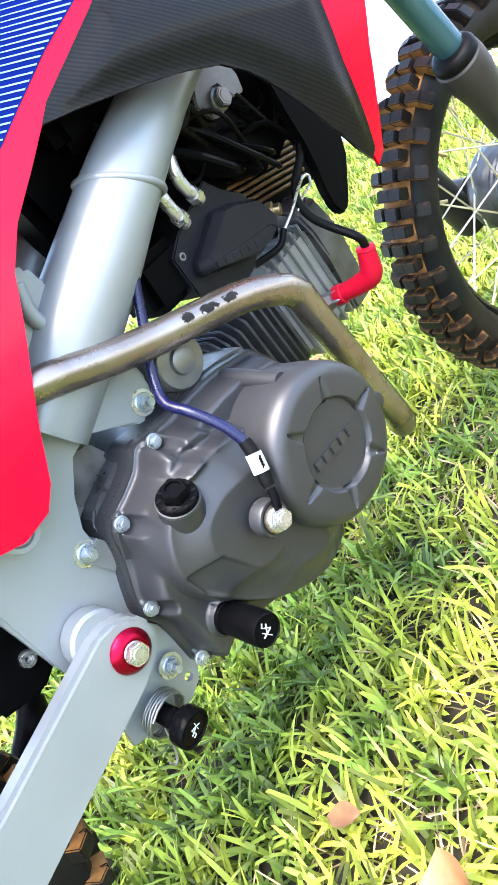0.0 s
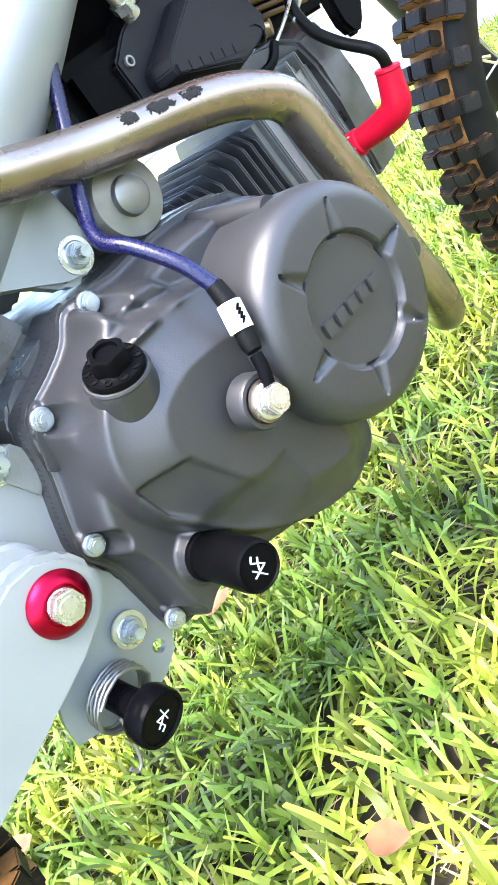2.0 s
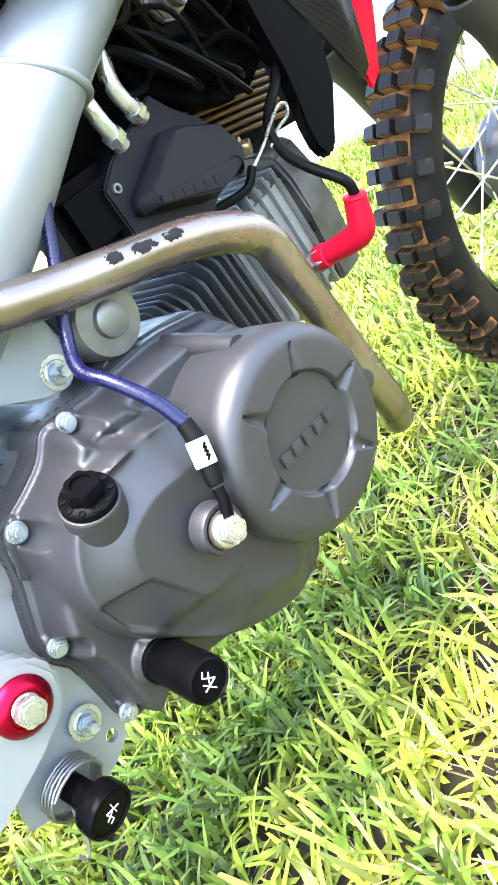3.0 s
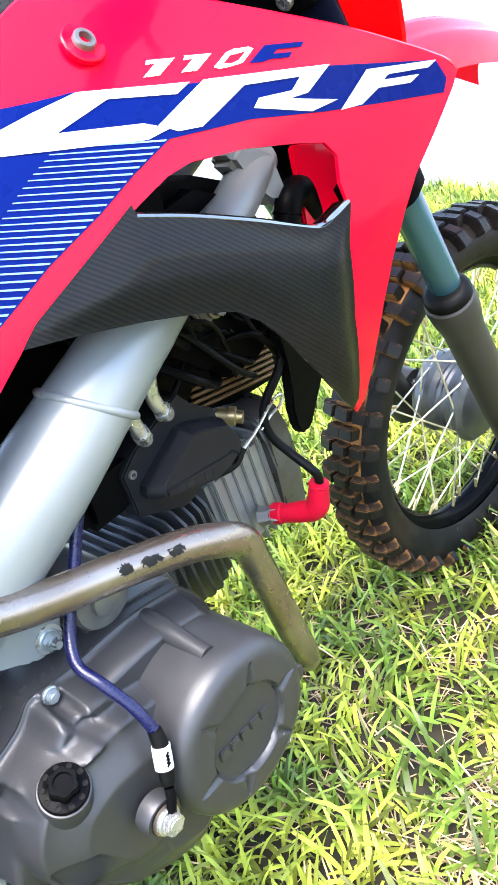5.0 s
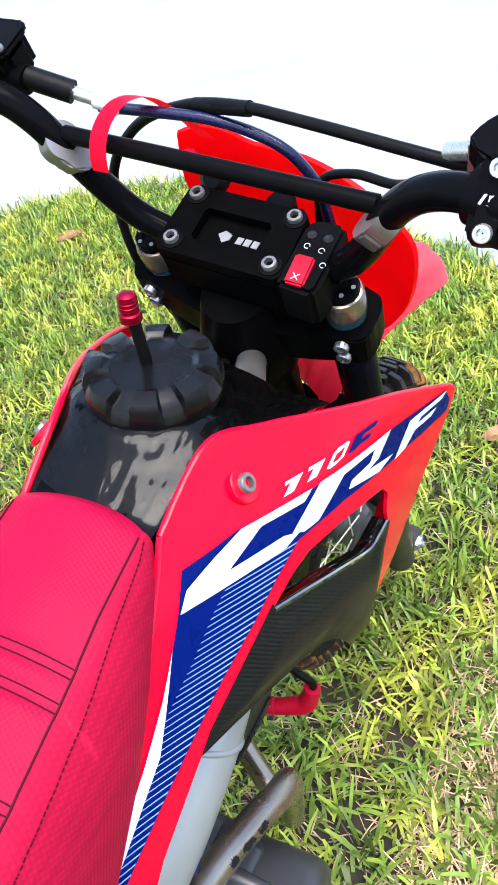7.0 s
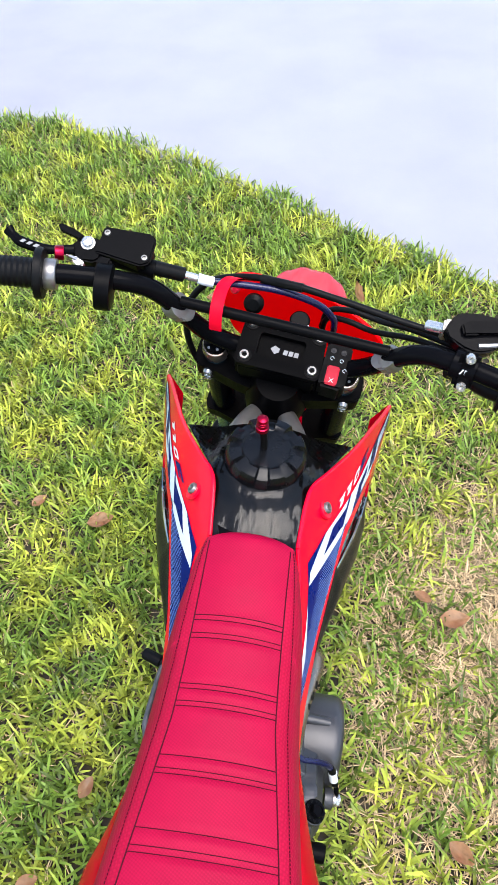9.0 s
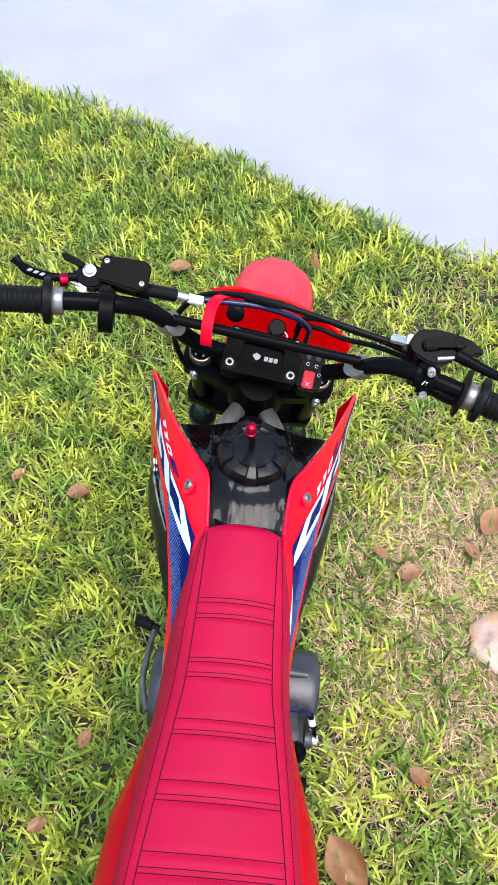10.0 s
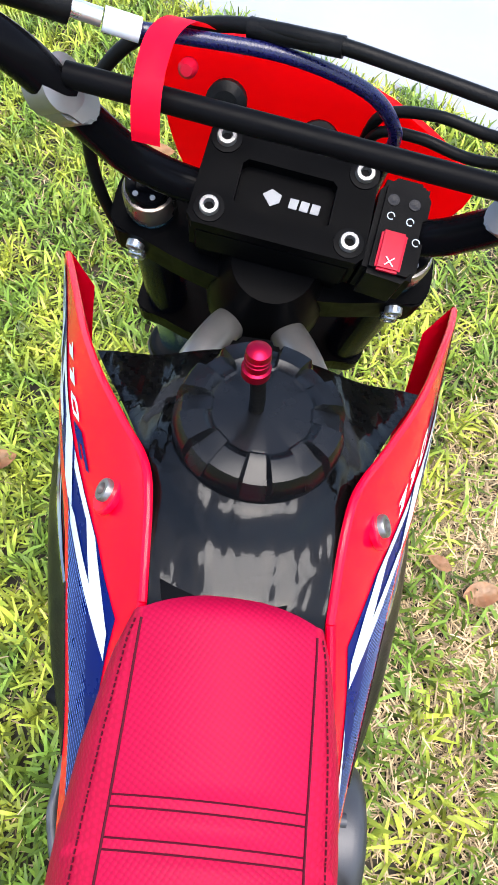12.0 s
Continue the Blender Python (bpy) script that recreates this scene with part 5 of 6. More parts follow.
for s in (-1, 1):
    leg = part("fork_tube", tube([on_fork(s * 0.086, 0, -0.005), on_fork(s * 0.086, 0, -0.46)], 0.0165, 28, 1), TEAL, bike, "teal-blue upper fork tube")
    part("fork_sleeve", tube([on_fork(s * 0.086, 0, -0.06), on_fork(s * 0.086, 0, -0.235)], 0.0185, 28, 1), NAVY_TUBE, leg, "dark navy sleeve")
    part("fork_cap_band", lathe([(0.0178, -0.012), (0.0178, 0.006), (0.0165, 0.009), (0.0150, 0.0095)], FORK @ Matrix.Translation((s * 0.086, 0, -0.006)), 32), PIPE, leg, "bronze-coloured fork cap band")
    part("fork_cap", lathe([(0.0150, 0), (0.0150, 0.010), (0.0140, 0.012), (0.0085, 0.012), (0.0080, 0.009), (0.001, 0.009)], FORK @ Matrix.Translation((s * 0.086, 0, 0.0)), 12), BLACK_GLOSS, leg)
    for k in range(6):
        a = radians(60 * k)
        part("cap_hole", lathe([(0.0019, 0), (0.0019, 0.0006), (0.0004, 0.0006)], FORK @ Matrix.Translation((s * 0.086 + 0.0112 * math.cos(a), 0.0112 * math.sin(a), 0.0118)), 8), GREY_MARK, leg)
    for z in (-0.037, -0.052):
        socket_bolt("pinch_bolt", on_fork(s * 0.092, -0.0245, z), way(0.1 * s, -1, 0.0), 0.0062, upper, DARK_STEEL)
    slider = part("fork_slider", lathe([(0.0205, 0.0), (0.0225, 0.006), (0.0225, 0.245), (0.0240, 0.260), (0.0265, 0.275), (0.0275, 0.290), (0.0270, 0.298), (0.0250, 0.300)], FORK @ Matrix.Translation((s * 0.089, -0.006, -0.700)), 36), BRONZE, bike, "matt bronze-grey fork slider")
    part("dust_seal", lathe([(0.0255, 0), (0.0258, 0.008), (0.0232, 0.0125), (0.019, 0.0145), (0.0168, 0.015)], FORK @ Matrix.Translation((s * 0.0885, -0.005, -0.402)), 32), RUBBER, slider)
    part("axle_lug", lathe([(0.020, 0), (0.020, 0.032), (0.017, 0.036), (0.001, 0.036)], FORK @ aim((s * 0.074, 0.018, -0.656), (s, 0, 0)), 28), BRONZE, slider)
    part("lug_web", block((0.026, 0.034, 0.05), FORK @ Matrix.Translation((s * 0.090, 0.006, -0.656)), 0.006), BRONZE, slider)
    hex_bolt("axle_nut", on_fork(s * 0.104, 0.016, -0.656), way(s, 0, 0), 0.0115, slider, BOLT, 1.25, stud=0.006)
part("axle", tube([on_fork(-0.10, 0.018, -0.656), on_fork(0.10, 0.018, -0.656)], 0.007, 16, 1), STEEL, bike)

# bar mount with its pocketed cap
mount = part("bar_clamp", moved(prism(rounded([(-0.054, -0.026), (-0.050, -0.031), (0.050, -0.031), (0.054, -0.026), (0.052, 0.028), (0.047, 0.033), (-0.047, 0.033), (-0.052, 0.028)], 1), 0.0, 0.0355, bevel=0.003)), BLACK_MATT, bike, "black machined handlebar clamp with four bolts")
ring_out = [(-0.054, -0.026), (-0.050, -0.031), (0.050, -0.031), (0.054, -0.026), (0.052, 0.028), (0.047, 0.033), (-0.047, 0.033), (-0.052, 0.028)]
pocket = [(-0.029, -0.012), (-0.026, -0.015), (0.026, -0.015), (0.029, -0.012), (0.029, 0.012), (0.026, 0.015), (-0.026, 0.015), (-0.029, 0.012)]
part("clamp_cap", moved(sheet(ring_out, lambda x, y: Vector((x, y, 0.0445)), 0.010, 0.03, [pocket], up=(0, 0, 1))), BLACK_MATT, mount)
for x, y in ((-0.042, -0.020), (0.043, -0.020), (-0.042, 0.024), (0.043, 0.024)):
    part("bolt_recess", lathe([(0.0092, -0.002), (0.0092, 0.0010), (0.0078, 0.0012)], STEER @ Matrix.Translation((x, y, 0.0445)), 24), BLACK, mount)
    socket_bolt("clamp_bolt", at(x, y, 0.0450), way(0, 0, 1), 0.0060, mount, DULL_STEEL)
for s in (-1, 1):
    part("clamp_post", block((0.024, 0.05, 0.030), STEER @ Matrix.Translation((s * 0.040, 0, -0.014)), 0.005), BLACK_MATT, mount)
bm = prism([(-0.0175, 0.001), (-0.0125, 0.0055), (-0.006, 0.003), (-0.0065, -0.002), (-0.0115, -0.0055)], 0, 0.0006)
part("logo_shape", moved(bm, STEER @ Matrix.Translation((0.004, -0.001, 0.0357))), GREY_MARK, mount, "", 0)
for k in range(3):
    x = 0.002 + 0.0068 * k
    bm = prism([(x - 0.0029, -0.0036), (x + 0.0024, -0.0036), (x + 0.0029, 0.0028), (x - 0.0024, 0.0028)], 0, 0.0006)
    part("logo_shape", moved(bm, STEER @ Matrix.Translation((0.004, -0.001, 0.0357))), GREY_MARK, mount, "", 0)

# handlebar, crossbar and its silver clamps
half = [(0.0, 0, 0.021), (0.03, 0, 0.021), (0.062, 0.0, 0.0225), (0.091, -0.001, 0.038), (0.112, -0.0015, 0.067), (0.128, -0.003, 0.100), (0.1415, -0.003, 0.123), (0.160, -0.004, 0.140), (0.185, -0.010, 0.153), (0.228, -0.020, 0.163), (0.298, -0.037, 0.171), (0.39, -0.057, 0.180)]
bar = part("handlebar", tube([at(-x, y, z) for x, y, z in half[:0:-1]] + [at(*q) for q in half], 0.0112, 20, 5), BLACK_GLOSS, bike, "black tubular handlebar with a crossbar")
part("crossbar", tube([at(-0.123, 0.001, 0.1105), at(0.123, 0.002, 0.1110)], 0.0066, 18, 1), BLACK, bar)
for s in (-1, 1):
    c = STEER @ Matrix.Translation((s * 0.129, -0.003, 0.104)) @ Matrix.Rotation(radians(-s * 52), 4, "Y")
    part("crossbar_clamp", lathe([(0.0115, -0.0085), (0.0145, -0.008), (0.0145, 0.008), (0.0115, 0.0085)], c, 32), SILVER_MATT, bar, "brushed silver crossbar clamp")
    part("clamp_lug", prism(rounded([(-0.004, -0.0135), (0.010, -0.014), (0.024, -0.006), (0.024, 0.006), (0.010, 0.014), (-0.004, 0.0135)], 3), -0.008, 0.008, c @ Matrix.Rotation(radians(0 if s < 0 else 180), 4, "Z") @ Matrix.Translation((0.002, 0, 0)), 0.002), SILVER_MATT, bar)
    grip_a, grip_b = Vector((s * 0.272, -0.031, 0.168)), Vector((s * 0.39, -0.057, 0.180))
    d = (grip_b - grip_a).normalized()
    prof = [(0.0165, 0)] + [(0.0158 if k % 2 else 0.0168, 0.004 + 0.003 * k) for k in range(34)] + [(0.017, 0.108), (0.019, 0.112), (0.014, 0.115)]
    part("grip", lathe(prof, STEER @ aim(grip_a, d), 28), RUBBER, bar, "black ribbed rubber grip")
    part("grip_flange", lathe([(0.017, -0.009), (0.027, -0.008), (0.0285, -0.004), (0.0280, 0.0), (0.018, 0.003)], STEER @ aim(grip_a, d), 36), RUBBER, bar)
    part("lock_ring", lathe([(0.0165, -0.022), (0.0172, -0.021), (0.0172, -0.010), (0.0165, -0.009)], STEER @ aim(grip_a, d), 32), SILVER_MATT, bar, "silver grip lock ring")
part("throttle_flange", lathe([(0.017, -0.030), (0.030, -0.029), (0.0315, -0.025), (0.017, -0.022)], STEER @ aim((0.272, -0.031, 0.168), (0.97, -0.21, 0.10)), 36), RUBBER, bar)

# right-hand lever perch and lever
perch_at = STEER @ aim((0.2012, -0.0135, 0.157), (0.97, -0.22, 0.16))
perch = part("lever_perch", lathe([(0.0125, -0.014), (0.0168, -0.013), (0.0168, 0.013), (0.0125, 0.014)], perch_at, 30), BLACK_GLOSS, bar, "black two-bolt lever perch")
front = STEER @ Matrix.Translation((0.2012, -0.0215, 0.1660)) @ Matrix.Rotation(radians(47), 4, "X")
part("perch_cap", block((0.021, 0.044, 0.009), front, 0.004), BLACK_GLOSS, perch)
for o in (-0.0165, 0.0165):
    socket_bolt("perch_bolt", front @ Vector((0, o, 0.0045)), front.to_3x3() @ Vector((0, 0, 1)), 0.0052, perch, STEEL)
for k, pts in enumerate(([(-0.0085, -0.004), (-0.0055, 0.004), (-0.0035, 0.004), (-0.0065, -0.004)], [(-0.003, -0.004), (0.002, -0.004), (0.0035, 0.0005), (-0.0005, 0.001), (0.000, 0.004), (0.004, 0.004), (-0.002, 0.0035), (-0.002, -0.001), (0.0015, -0.0015), (0.001, -0.003)], [(0.0045, 0.004), (0.0065, 0.004), (0.0065, -0.0015), (0.0085, 0.004), (0.0102, 0.004), (0.0070, -0.004), (0.0052, -0.004)])):
    part("logo_shape", moved(prism([(x * 0.78, y * 0.7) for x, y in pts], 0.0046, 0.0051), front), WHITE, perch, "", 0)
part("perch_body", moved(prism(rounded([(0.172, 0.022), (0.184, 0.046), (0.228, 0.050), (0.262, 0.040), (0.266, 0.031), (0.240, 0.027), (0.226, 0.010), (0.206, 0.004), (0.186, 0.010)], 2), 0.142, 0.160, bevel=0.004)), BLACK_GLOSS, perch)
part("perch_plate", moved(prism(rounded([(0.187, 0.030), (0.196, 0.036), (0.236, 0.046), (0.244, 0.040), (0.238, 0.031), (0.222, 0.030), (0.206, 0.022), (0.192, 0.018)], 1), 0.161, 0.167, bevel=0.002)), BLACK, perch)
part("push_pin", tube([at(0.210, 0.012, 0.160), at(0.230, 0.018, 0.160)], 0.0028, 12, 1), STEEL, perch)
part("lever_bolt", lathe([(0.0075, 0), (0.0075, 0.006), (0.006, 0.0075), (0.0035, 0.0075), (0.003, 0.005), (0.001, 0.005)], STEER @ Matrix.Translation((0.2335, 0.036, 0.160)), 24), BLACK_GLOSS, perch)
part("adjuster_block", block((0.010, 0.016, 0.026), STEER @ Matrix.Translation((0.176, 0.032, 0.138)), 0.002), SILVER_MATT, perch, "silver cable adjuster block")
part("adjuster", tube([at(0.156, 0.036, 0.13), at(0.181, 0.03, 0.144)], 0.0062, 14, 1), STEEL, perch, "silver cable adjuster")
part("adjuster_wheel", lathe([(0.010, 0), (0.0105, 0.002), (0.0105, 0.006), (0.010, 0.008), (0.004, 0.008)], STEER @ aim((0.181, 0.028, 0.144), (0.9, -0.2, 0.4)), 20), RED_ALLOY, perch)
part("lever", tube([at(0.232, 0.022, 0.162), at(0.262, 0.014, 0.161), at(0.286, 0.009, 0.159), at(0.312, 0.010, 0.156), at(0.334, 0.016, 0.153), at(0.347, 0.023, 0.153)], [0.008, 0.0065, 0.006, 0.0055, 0.0058, 0.0085], 14, 5, flat=0.6), BLACK_GLOSS, bar, "black forged lever")
part("lever", tube([at(-0.244, 0.010, 0.160), at(-0.2654, 0.003, 0.162), at(-0.2814, 0.001, 0.162), at(-0.3042, 0.0035, 0.162), at(-0.3150, 0.009, 0.162), at(-0.3223, 0.0143, 0.162)], [0.0055, 0.0050, 0.0058, 0.0060, 0.0048, 0.0068], 14, 5, flat=0.6), BLACK_GLOSS, bar, "black forged lever with a pale printed mark")
for k in range(3):
    part("logo_shape", moved(prism([(-0.0035, -0.002), (0.001, -0.002), (0.0035, 0.002), (-0.001, 0.002)], 0, 0.0005), STEER @ Matrix.Translation((-0.300 + 0.008 * k, 0.0030 - 0.0010 * k, 0.1658)) @ Matrix.Rotation(radians(-8), 4, "Z")), GREY_MARK, bar, "", 0)

# front brake master cylinder
reservoir = part("brake_reservoir", moved(prism(rounded([(-0.219, 0.014), (-0.217, 0.042), (-0.167, 0.046), (-0.161, 0.04), (-0.161, 0.016), (-0.169, 0.01)], 1), 0.132, 0.158, bevel=0.004)), BLACK, bar, "black brake fluid reservoir with a screwed lid")
part("lid", moved(prism([(-0.221, 0.012), (-0.219, 0.045), (-0.165, 0.049), (-0.158, 0.042), (-0.158, 0.014), (-0.167, 0.008)], 0.158, 0.163, bevel=0.002)), BLACK, reservoir)
for x, y in ((-0.213, 0.037), (-0.165, 0.018)):
    socket_bolt("lid_screw", at(x, y, 0.163), way(0, 0, 1), 0.0035, reservoir, DULL_STEEL)
part("cylinder", tube([at(-0.246, 0.02, 0.146), at(-0.156, 0.02, 0.136)], 0.0105, 18, 1), BLACK, reservoir)
part("union_boot", tube([at(-0.159, 0.022, 0.137), at(-0.126, 0.028, 0.124)], 0.0085, 16, 1), RUBBER, reservoir)
part("hose_end", tube([at(-0.127, 0.028, 0.124), at(-0.111, 0.03, 0.119)], 0.0048, 14, 1), STEEL, reservoir)
part("hose_band", tube([at(-0.11, 0.03, 0.1185), at(-0.092, 0.032, 0.114)], 0.0062, 16, 1), WHITE, reservoir, "white sleeve on the brake hose")
mc = STEER @ aim((-0.204, -0.026, 0.161), (-0.985, -0.15, 0.08))
part("master_clamp", lathe([(0.0215, -0.015), (0.0255, -0.014), (0.0255, 0.002), (0.0215, 0.003)], mc, 28), BLACK, reservoir)
part("clamp_tab", block((0.016, 0.020, 0.014), STEER @ Matrix.Translation((-0.204, -0.005, 0.166)), 0.003), BLACK, reservoir)
part("lever_pivot", moved(prism(rounded([(-0.246, 0.004), (-0.250, 0.014), (-0.242, 0.028), (-0.222, 0.031), (-0.214, 0.024), (-0.214, 0.006), (-0.226, 0.000)], 2), 0.140, 0.159, bevel=0.003)), BLACK, reservoir, "black lever pivot block")
part("pivot_nut", lathe([(0.0082, 0), (0.0082, 0.0018), (0.0062, 0.002), (0.0060, 0.0062), (0.0045, 0.0070), (0.001, 0.0070)], STEER @ Matrix.Translation((-0.2318, 0.0215, 0.1585)), 18), STEEL, reservoir, "bright steel pivot nut")
part("pivot_arm", moved(prism([(-0.2700, 0.0335), (-0.2680, 0.0360), (-0.2520, 0.0335), (-0.2370, 0.0275), (-0.2400, 0.0215), (-0.2540, 0.0265), (-0.2640, 0.0265)], 0.158, 0.164, bevel=0.0012)), BLACK, reservoir)
part("lever_adjuster", lathe([(0.0078, -0.005), (0.0082, -0.004), (0.0082, 0.004), (0.0070, 0.005), (0.0040, 0.0052)], STEER @ aim((-0.2585, 0.0012, 0.161), (-0.9, -0.3, 0.2)), 20), RED_ALLOY, reservoir, "red knurled adjuster")
part("push_link", moved(prism([(-0.2460, -0.0010), (-0.2420, 0.0050), (-0.2340, 0.0040), (-0.2290, -0.0030), (-0.2350, -0.0085), (-0.2400, -0.0050)], 0.150, 0.158, bevel=0.0015)), STEEL, reservoir, "bright alloy link")
part("link_pin", tube([at(-0.2560, 0.004, 0.158), at(-0.2380, 0.000, 0.158)], 0.0020, 10, 1), STEEL, reservoir)

# stop switch
switch = part("stop_switch", moved(prism(rounded([(0.0535, -0.034), (0.0825, -0.036), (0.0865, -0.030), (0.086, 0.022), (0.082, 0.028), (0.060, 0.028), (0.0545, 0.022)], 1), 0.004, 0.0475, bevel=0.004)), BLACK, bike, "black switch block with a red stop button")
part("red_button", moved(block((0.0155, 0.024, 0.006), Matrix.Translation((0.0680, -0.020, 0.0480)) @ Matrix.Rotation(radians(6), 4, "X"), 0.0015)), RED_RUBBER, switch, "red rocker button")
for x, y in ((0.063, 0.012), (0.076, 0.012)):
    part("dimple", lathe([(0.0036, 0), (0.0036, 0.0006), (0.003, 0.0007), (0.001, 0.0002)], STEER @ Matrix.Translation((x, y, 0.0476)), 16), BOX, switch)
for x, y in ((0.0635, 0.002), (0.0755, 0.001), (0.0815, -0.0105)):
    bm = bmesh.new()
    tube([Vector((x + 0.0022 * math.cos(k * 0.6), y + 0.0022 * math.sin(k * 0.6), 0.0478)) for k in range(10)], 0.00035, 4, 1, bm=bm)
    part("icon", moved(bm), WHITE, switch, "", 0)
part("icon", moved(tube([Vector((0.0655, -0.0245, 0.0516)), Vector((0.0705, -0.0295, 0.0510))], 0.0004, 4, 1)), WHITE, switch, "", 0)
part("icon", moved(tube([Vector((0.0705, -0.0245, 0.0516)), Vector((0.0655, -0.0295, 0.0510))], 0.0004, 4, 1)), WHITE, switch, "", 0)

# number plate, red strap, cables
PLATE = rounded([(-0.086, 0.050), (-0.066, 0.056), (-0.045, 0.050), (-0.025, 0.038), (0.020, 0.034), (0.068, 0.024), (0.108, 0.010), (0.122, -0.010), (0.116, -0.07), (0.094, -0.14), (0.055, -0.20), (-0.045, -0.20), (-0.078, -0.14), (-0.090, -0.07), (-0.094, 0.0)], 3)
plate = part("number_plate", moved(sheet(PLATE, lambda x, z: Vector((x, 0.088 - 2.2 * x * x + 0.25 * min(0, z + 0.05) * -0.2, z)), 0.004, 0.02, up=(0, -1, 0))), RED_THIN, bike, "plain red plastic front number plate", 50)
for c, s in (((-0.077, 0.070, 0.030), 0.006), ((-0.05, 0.060, 0.022), 0.013)):
    part("rubber_mount", lathe([(s, 0), (s, 0.006), (s * 0.6, 0.010), (0.001, 0.010)], STEER @ aim(c, (0, -0.7, 0.7)), 20), RED_RUBBER if s < 0.011 else RUBBER, plate)
strap = [(-0.050, 0.066, 0.060), (-0.060, 0.056, 0.090), (-0.071, 0.042, 0.118), (-0.077, 0.024, 0.131), (-0.078, 0.006, 0.1335), (-0.077, -0.010, 0.130), (-0.0755, -0.020, 0.121), (-0.0745, -0.0245, 0.112)]
bm = bmesh.new()
line = spline(strap, 5)
rows = [[bm.verts.new(at(*(q + Vector((w * 0.0074, 0, w * 0.0005))))) for w in (-1, 0, 1)] for q in line]
for a, b in zip(rows, rows[1:]):
    for k in range(2):
        bm.faces.new((a[k], a[k + 1], b[k + 1], b[k]))
bmesh.ops.solidify(bm, geom=bm.faces[:], thickness=0.0012)
part("strap", bm, shade("bright_red_strap", (0.80, 0.003, 0.030), 0.45, spec=0.1), plate, "bright red rubber strap looped over the crossbar")
cables = [
    ([(-0.111, 0.032, 0.110), (-0.0724, 0.039, 0.1075), (-0.0177, 0.0464, 0.1035), (0.0281, 0.0475, 0.0904), (0.0507, 0.047, 0.0643), (0.056, 0.0475, 0.0358), (0.058, 0.050, -0.03)], 0.0042, HOSE, "blue brake hose"),
    ([(0.180, 0.0305, 0.126), (0.1256, 0.0346, 0.1262), (0.0521, 0.0445, 0.1215), (-0.0054, 0.0510, 0.1165), (-0.0563, 0.0555, 0.1005), (-0.1019, 0.0500, 0.0764), (-0.126, 0.030, 0.045), (-0.128, 0.012, 0.000), (-0.115, -0.004, -0.05), (-0.090, -0.010, -0.12)], 0.0042, RUBBER, "black clutch cable"),
    ([(0.205, 0.010, 0.142), (0.150, 0.040, 0.098), (0.110, 0.056, 0.066), (0.075, 0.064, 0.058), (0.045, 0.066, 0.040), (0.040, 0.060, 0.0)], 0.0036, RUBBER, "black throttle cable"),
    ([(0.205, 0.006, 0.138), (0.150, 0.034, 0.088), (0.105, 0.048, 0.050), (0.070, 0.056, 0.044), (0.045, 0.060, 0.028), (0.042, 0.055, -0.02)], 0.0036, RUBBER, "black throttle cable"),
    ([(0.190, -0.004, 0.120), (0.205, -0.008, 0.128), (0.235, -0.020, 0.132), (0.26, -0.026, 0.14)], 0.012, RUBBER, "black rubber throttle cable boot"),
]
for pts, r, material, label in cables:
    part("cable", tube([at(*q) for q in pts], r, 12, 7), material, bike, label)
part("cable_collar", tube([at(0.010, 0.0495, 0.1180), at(-0.040, 0.0545, 0.1060)], 0.0055, 14, 1), RUBBER, bike)
part("key_ring", tube([at(0.018 + 0.011 * math.cos(k * 0.42), 0.040 + 0.009 * math.sin(k * 0.42), 0.020) for k in range(16)], 0.001, 6, 1), STEEL, bike)
part("ignition_lock", lathe([(0.013, 0), (0.013, 0.05), (0.011, 0.052), (0.001, 0.052)], STEER @ Matrix.Translation((0.012, 0.052, -0.03)), 24), BLACK_GLOSS, bike)

# front fender
bm = bmesh.new()
spine = spline([(0.010, -0.205, 0.040), (0.040, -0.182, 0.050), (0.100, -0.182, 0.064), (0.178, -0.222, 0.074), (0.250, -0.282, 0.076), (0.300, -0.334, 0.066), (0.322, -0.368, 0.042)], 5)
rows = []
for q in spine:
    row = []
    for j in range(21):
        s = -1 + j / 10
        ridge = 0.009 * math.exp(-((abs(s) - 0.42) / 0.14) ** 2)
        flange = -0.030 * max(0, (abs(s) - 0.80) / 0.20) ** 1.5
        row.append(bm.verts.new(at(s * q.z, q.x - 0.012 * s * s, q.y - 0.010 + 0.010 * (1 - s * s) + ridge + flange)))
    rows.append(row)
for a, b in zip(rows, rows[1:]):
    for k in range(20):
        bm.faces.new((a[k], a[k + 1], b[k + 1], b[k]))
bmesh.ops.solidify(bm, geom=bm.faces[:], thickness=0.0035)
part("front_fender", bm, RED_FADED, bike, "pinkish-red plastic front fender, faded and shiny", 60)
part("chain_slider", prism([(-0.315, 0.345), (-0.336, 0.395), (-0.40, 0.385), (-0.395, 0.32), (-0.358, 0.308), (-0.338, 0.318)], 0.0, 0.032, SIDE, 0.004), BLACK, bike, "black plastic guard with a steel screw")
socket_bolt("guard_screw", (0.032, -0.351, 0.341), (1, 0, 0), 0.007, bike, STEEL)
part("left_footrest", tube([(-0.06, -0.362, 0.262), (-0.05, -0.375, 0.250), (-0.05, -0.405, 0.232)], [0.013, 0.015, 0.012], 14, 5), RUBBER, bike, "black rubber footrest on the far side")


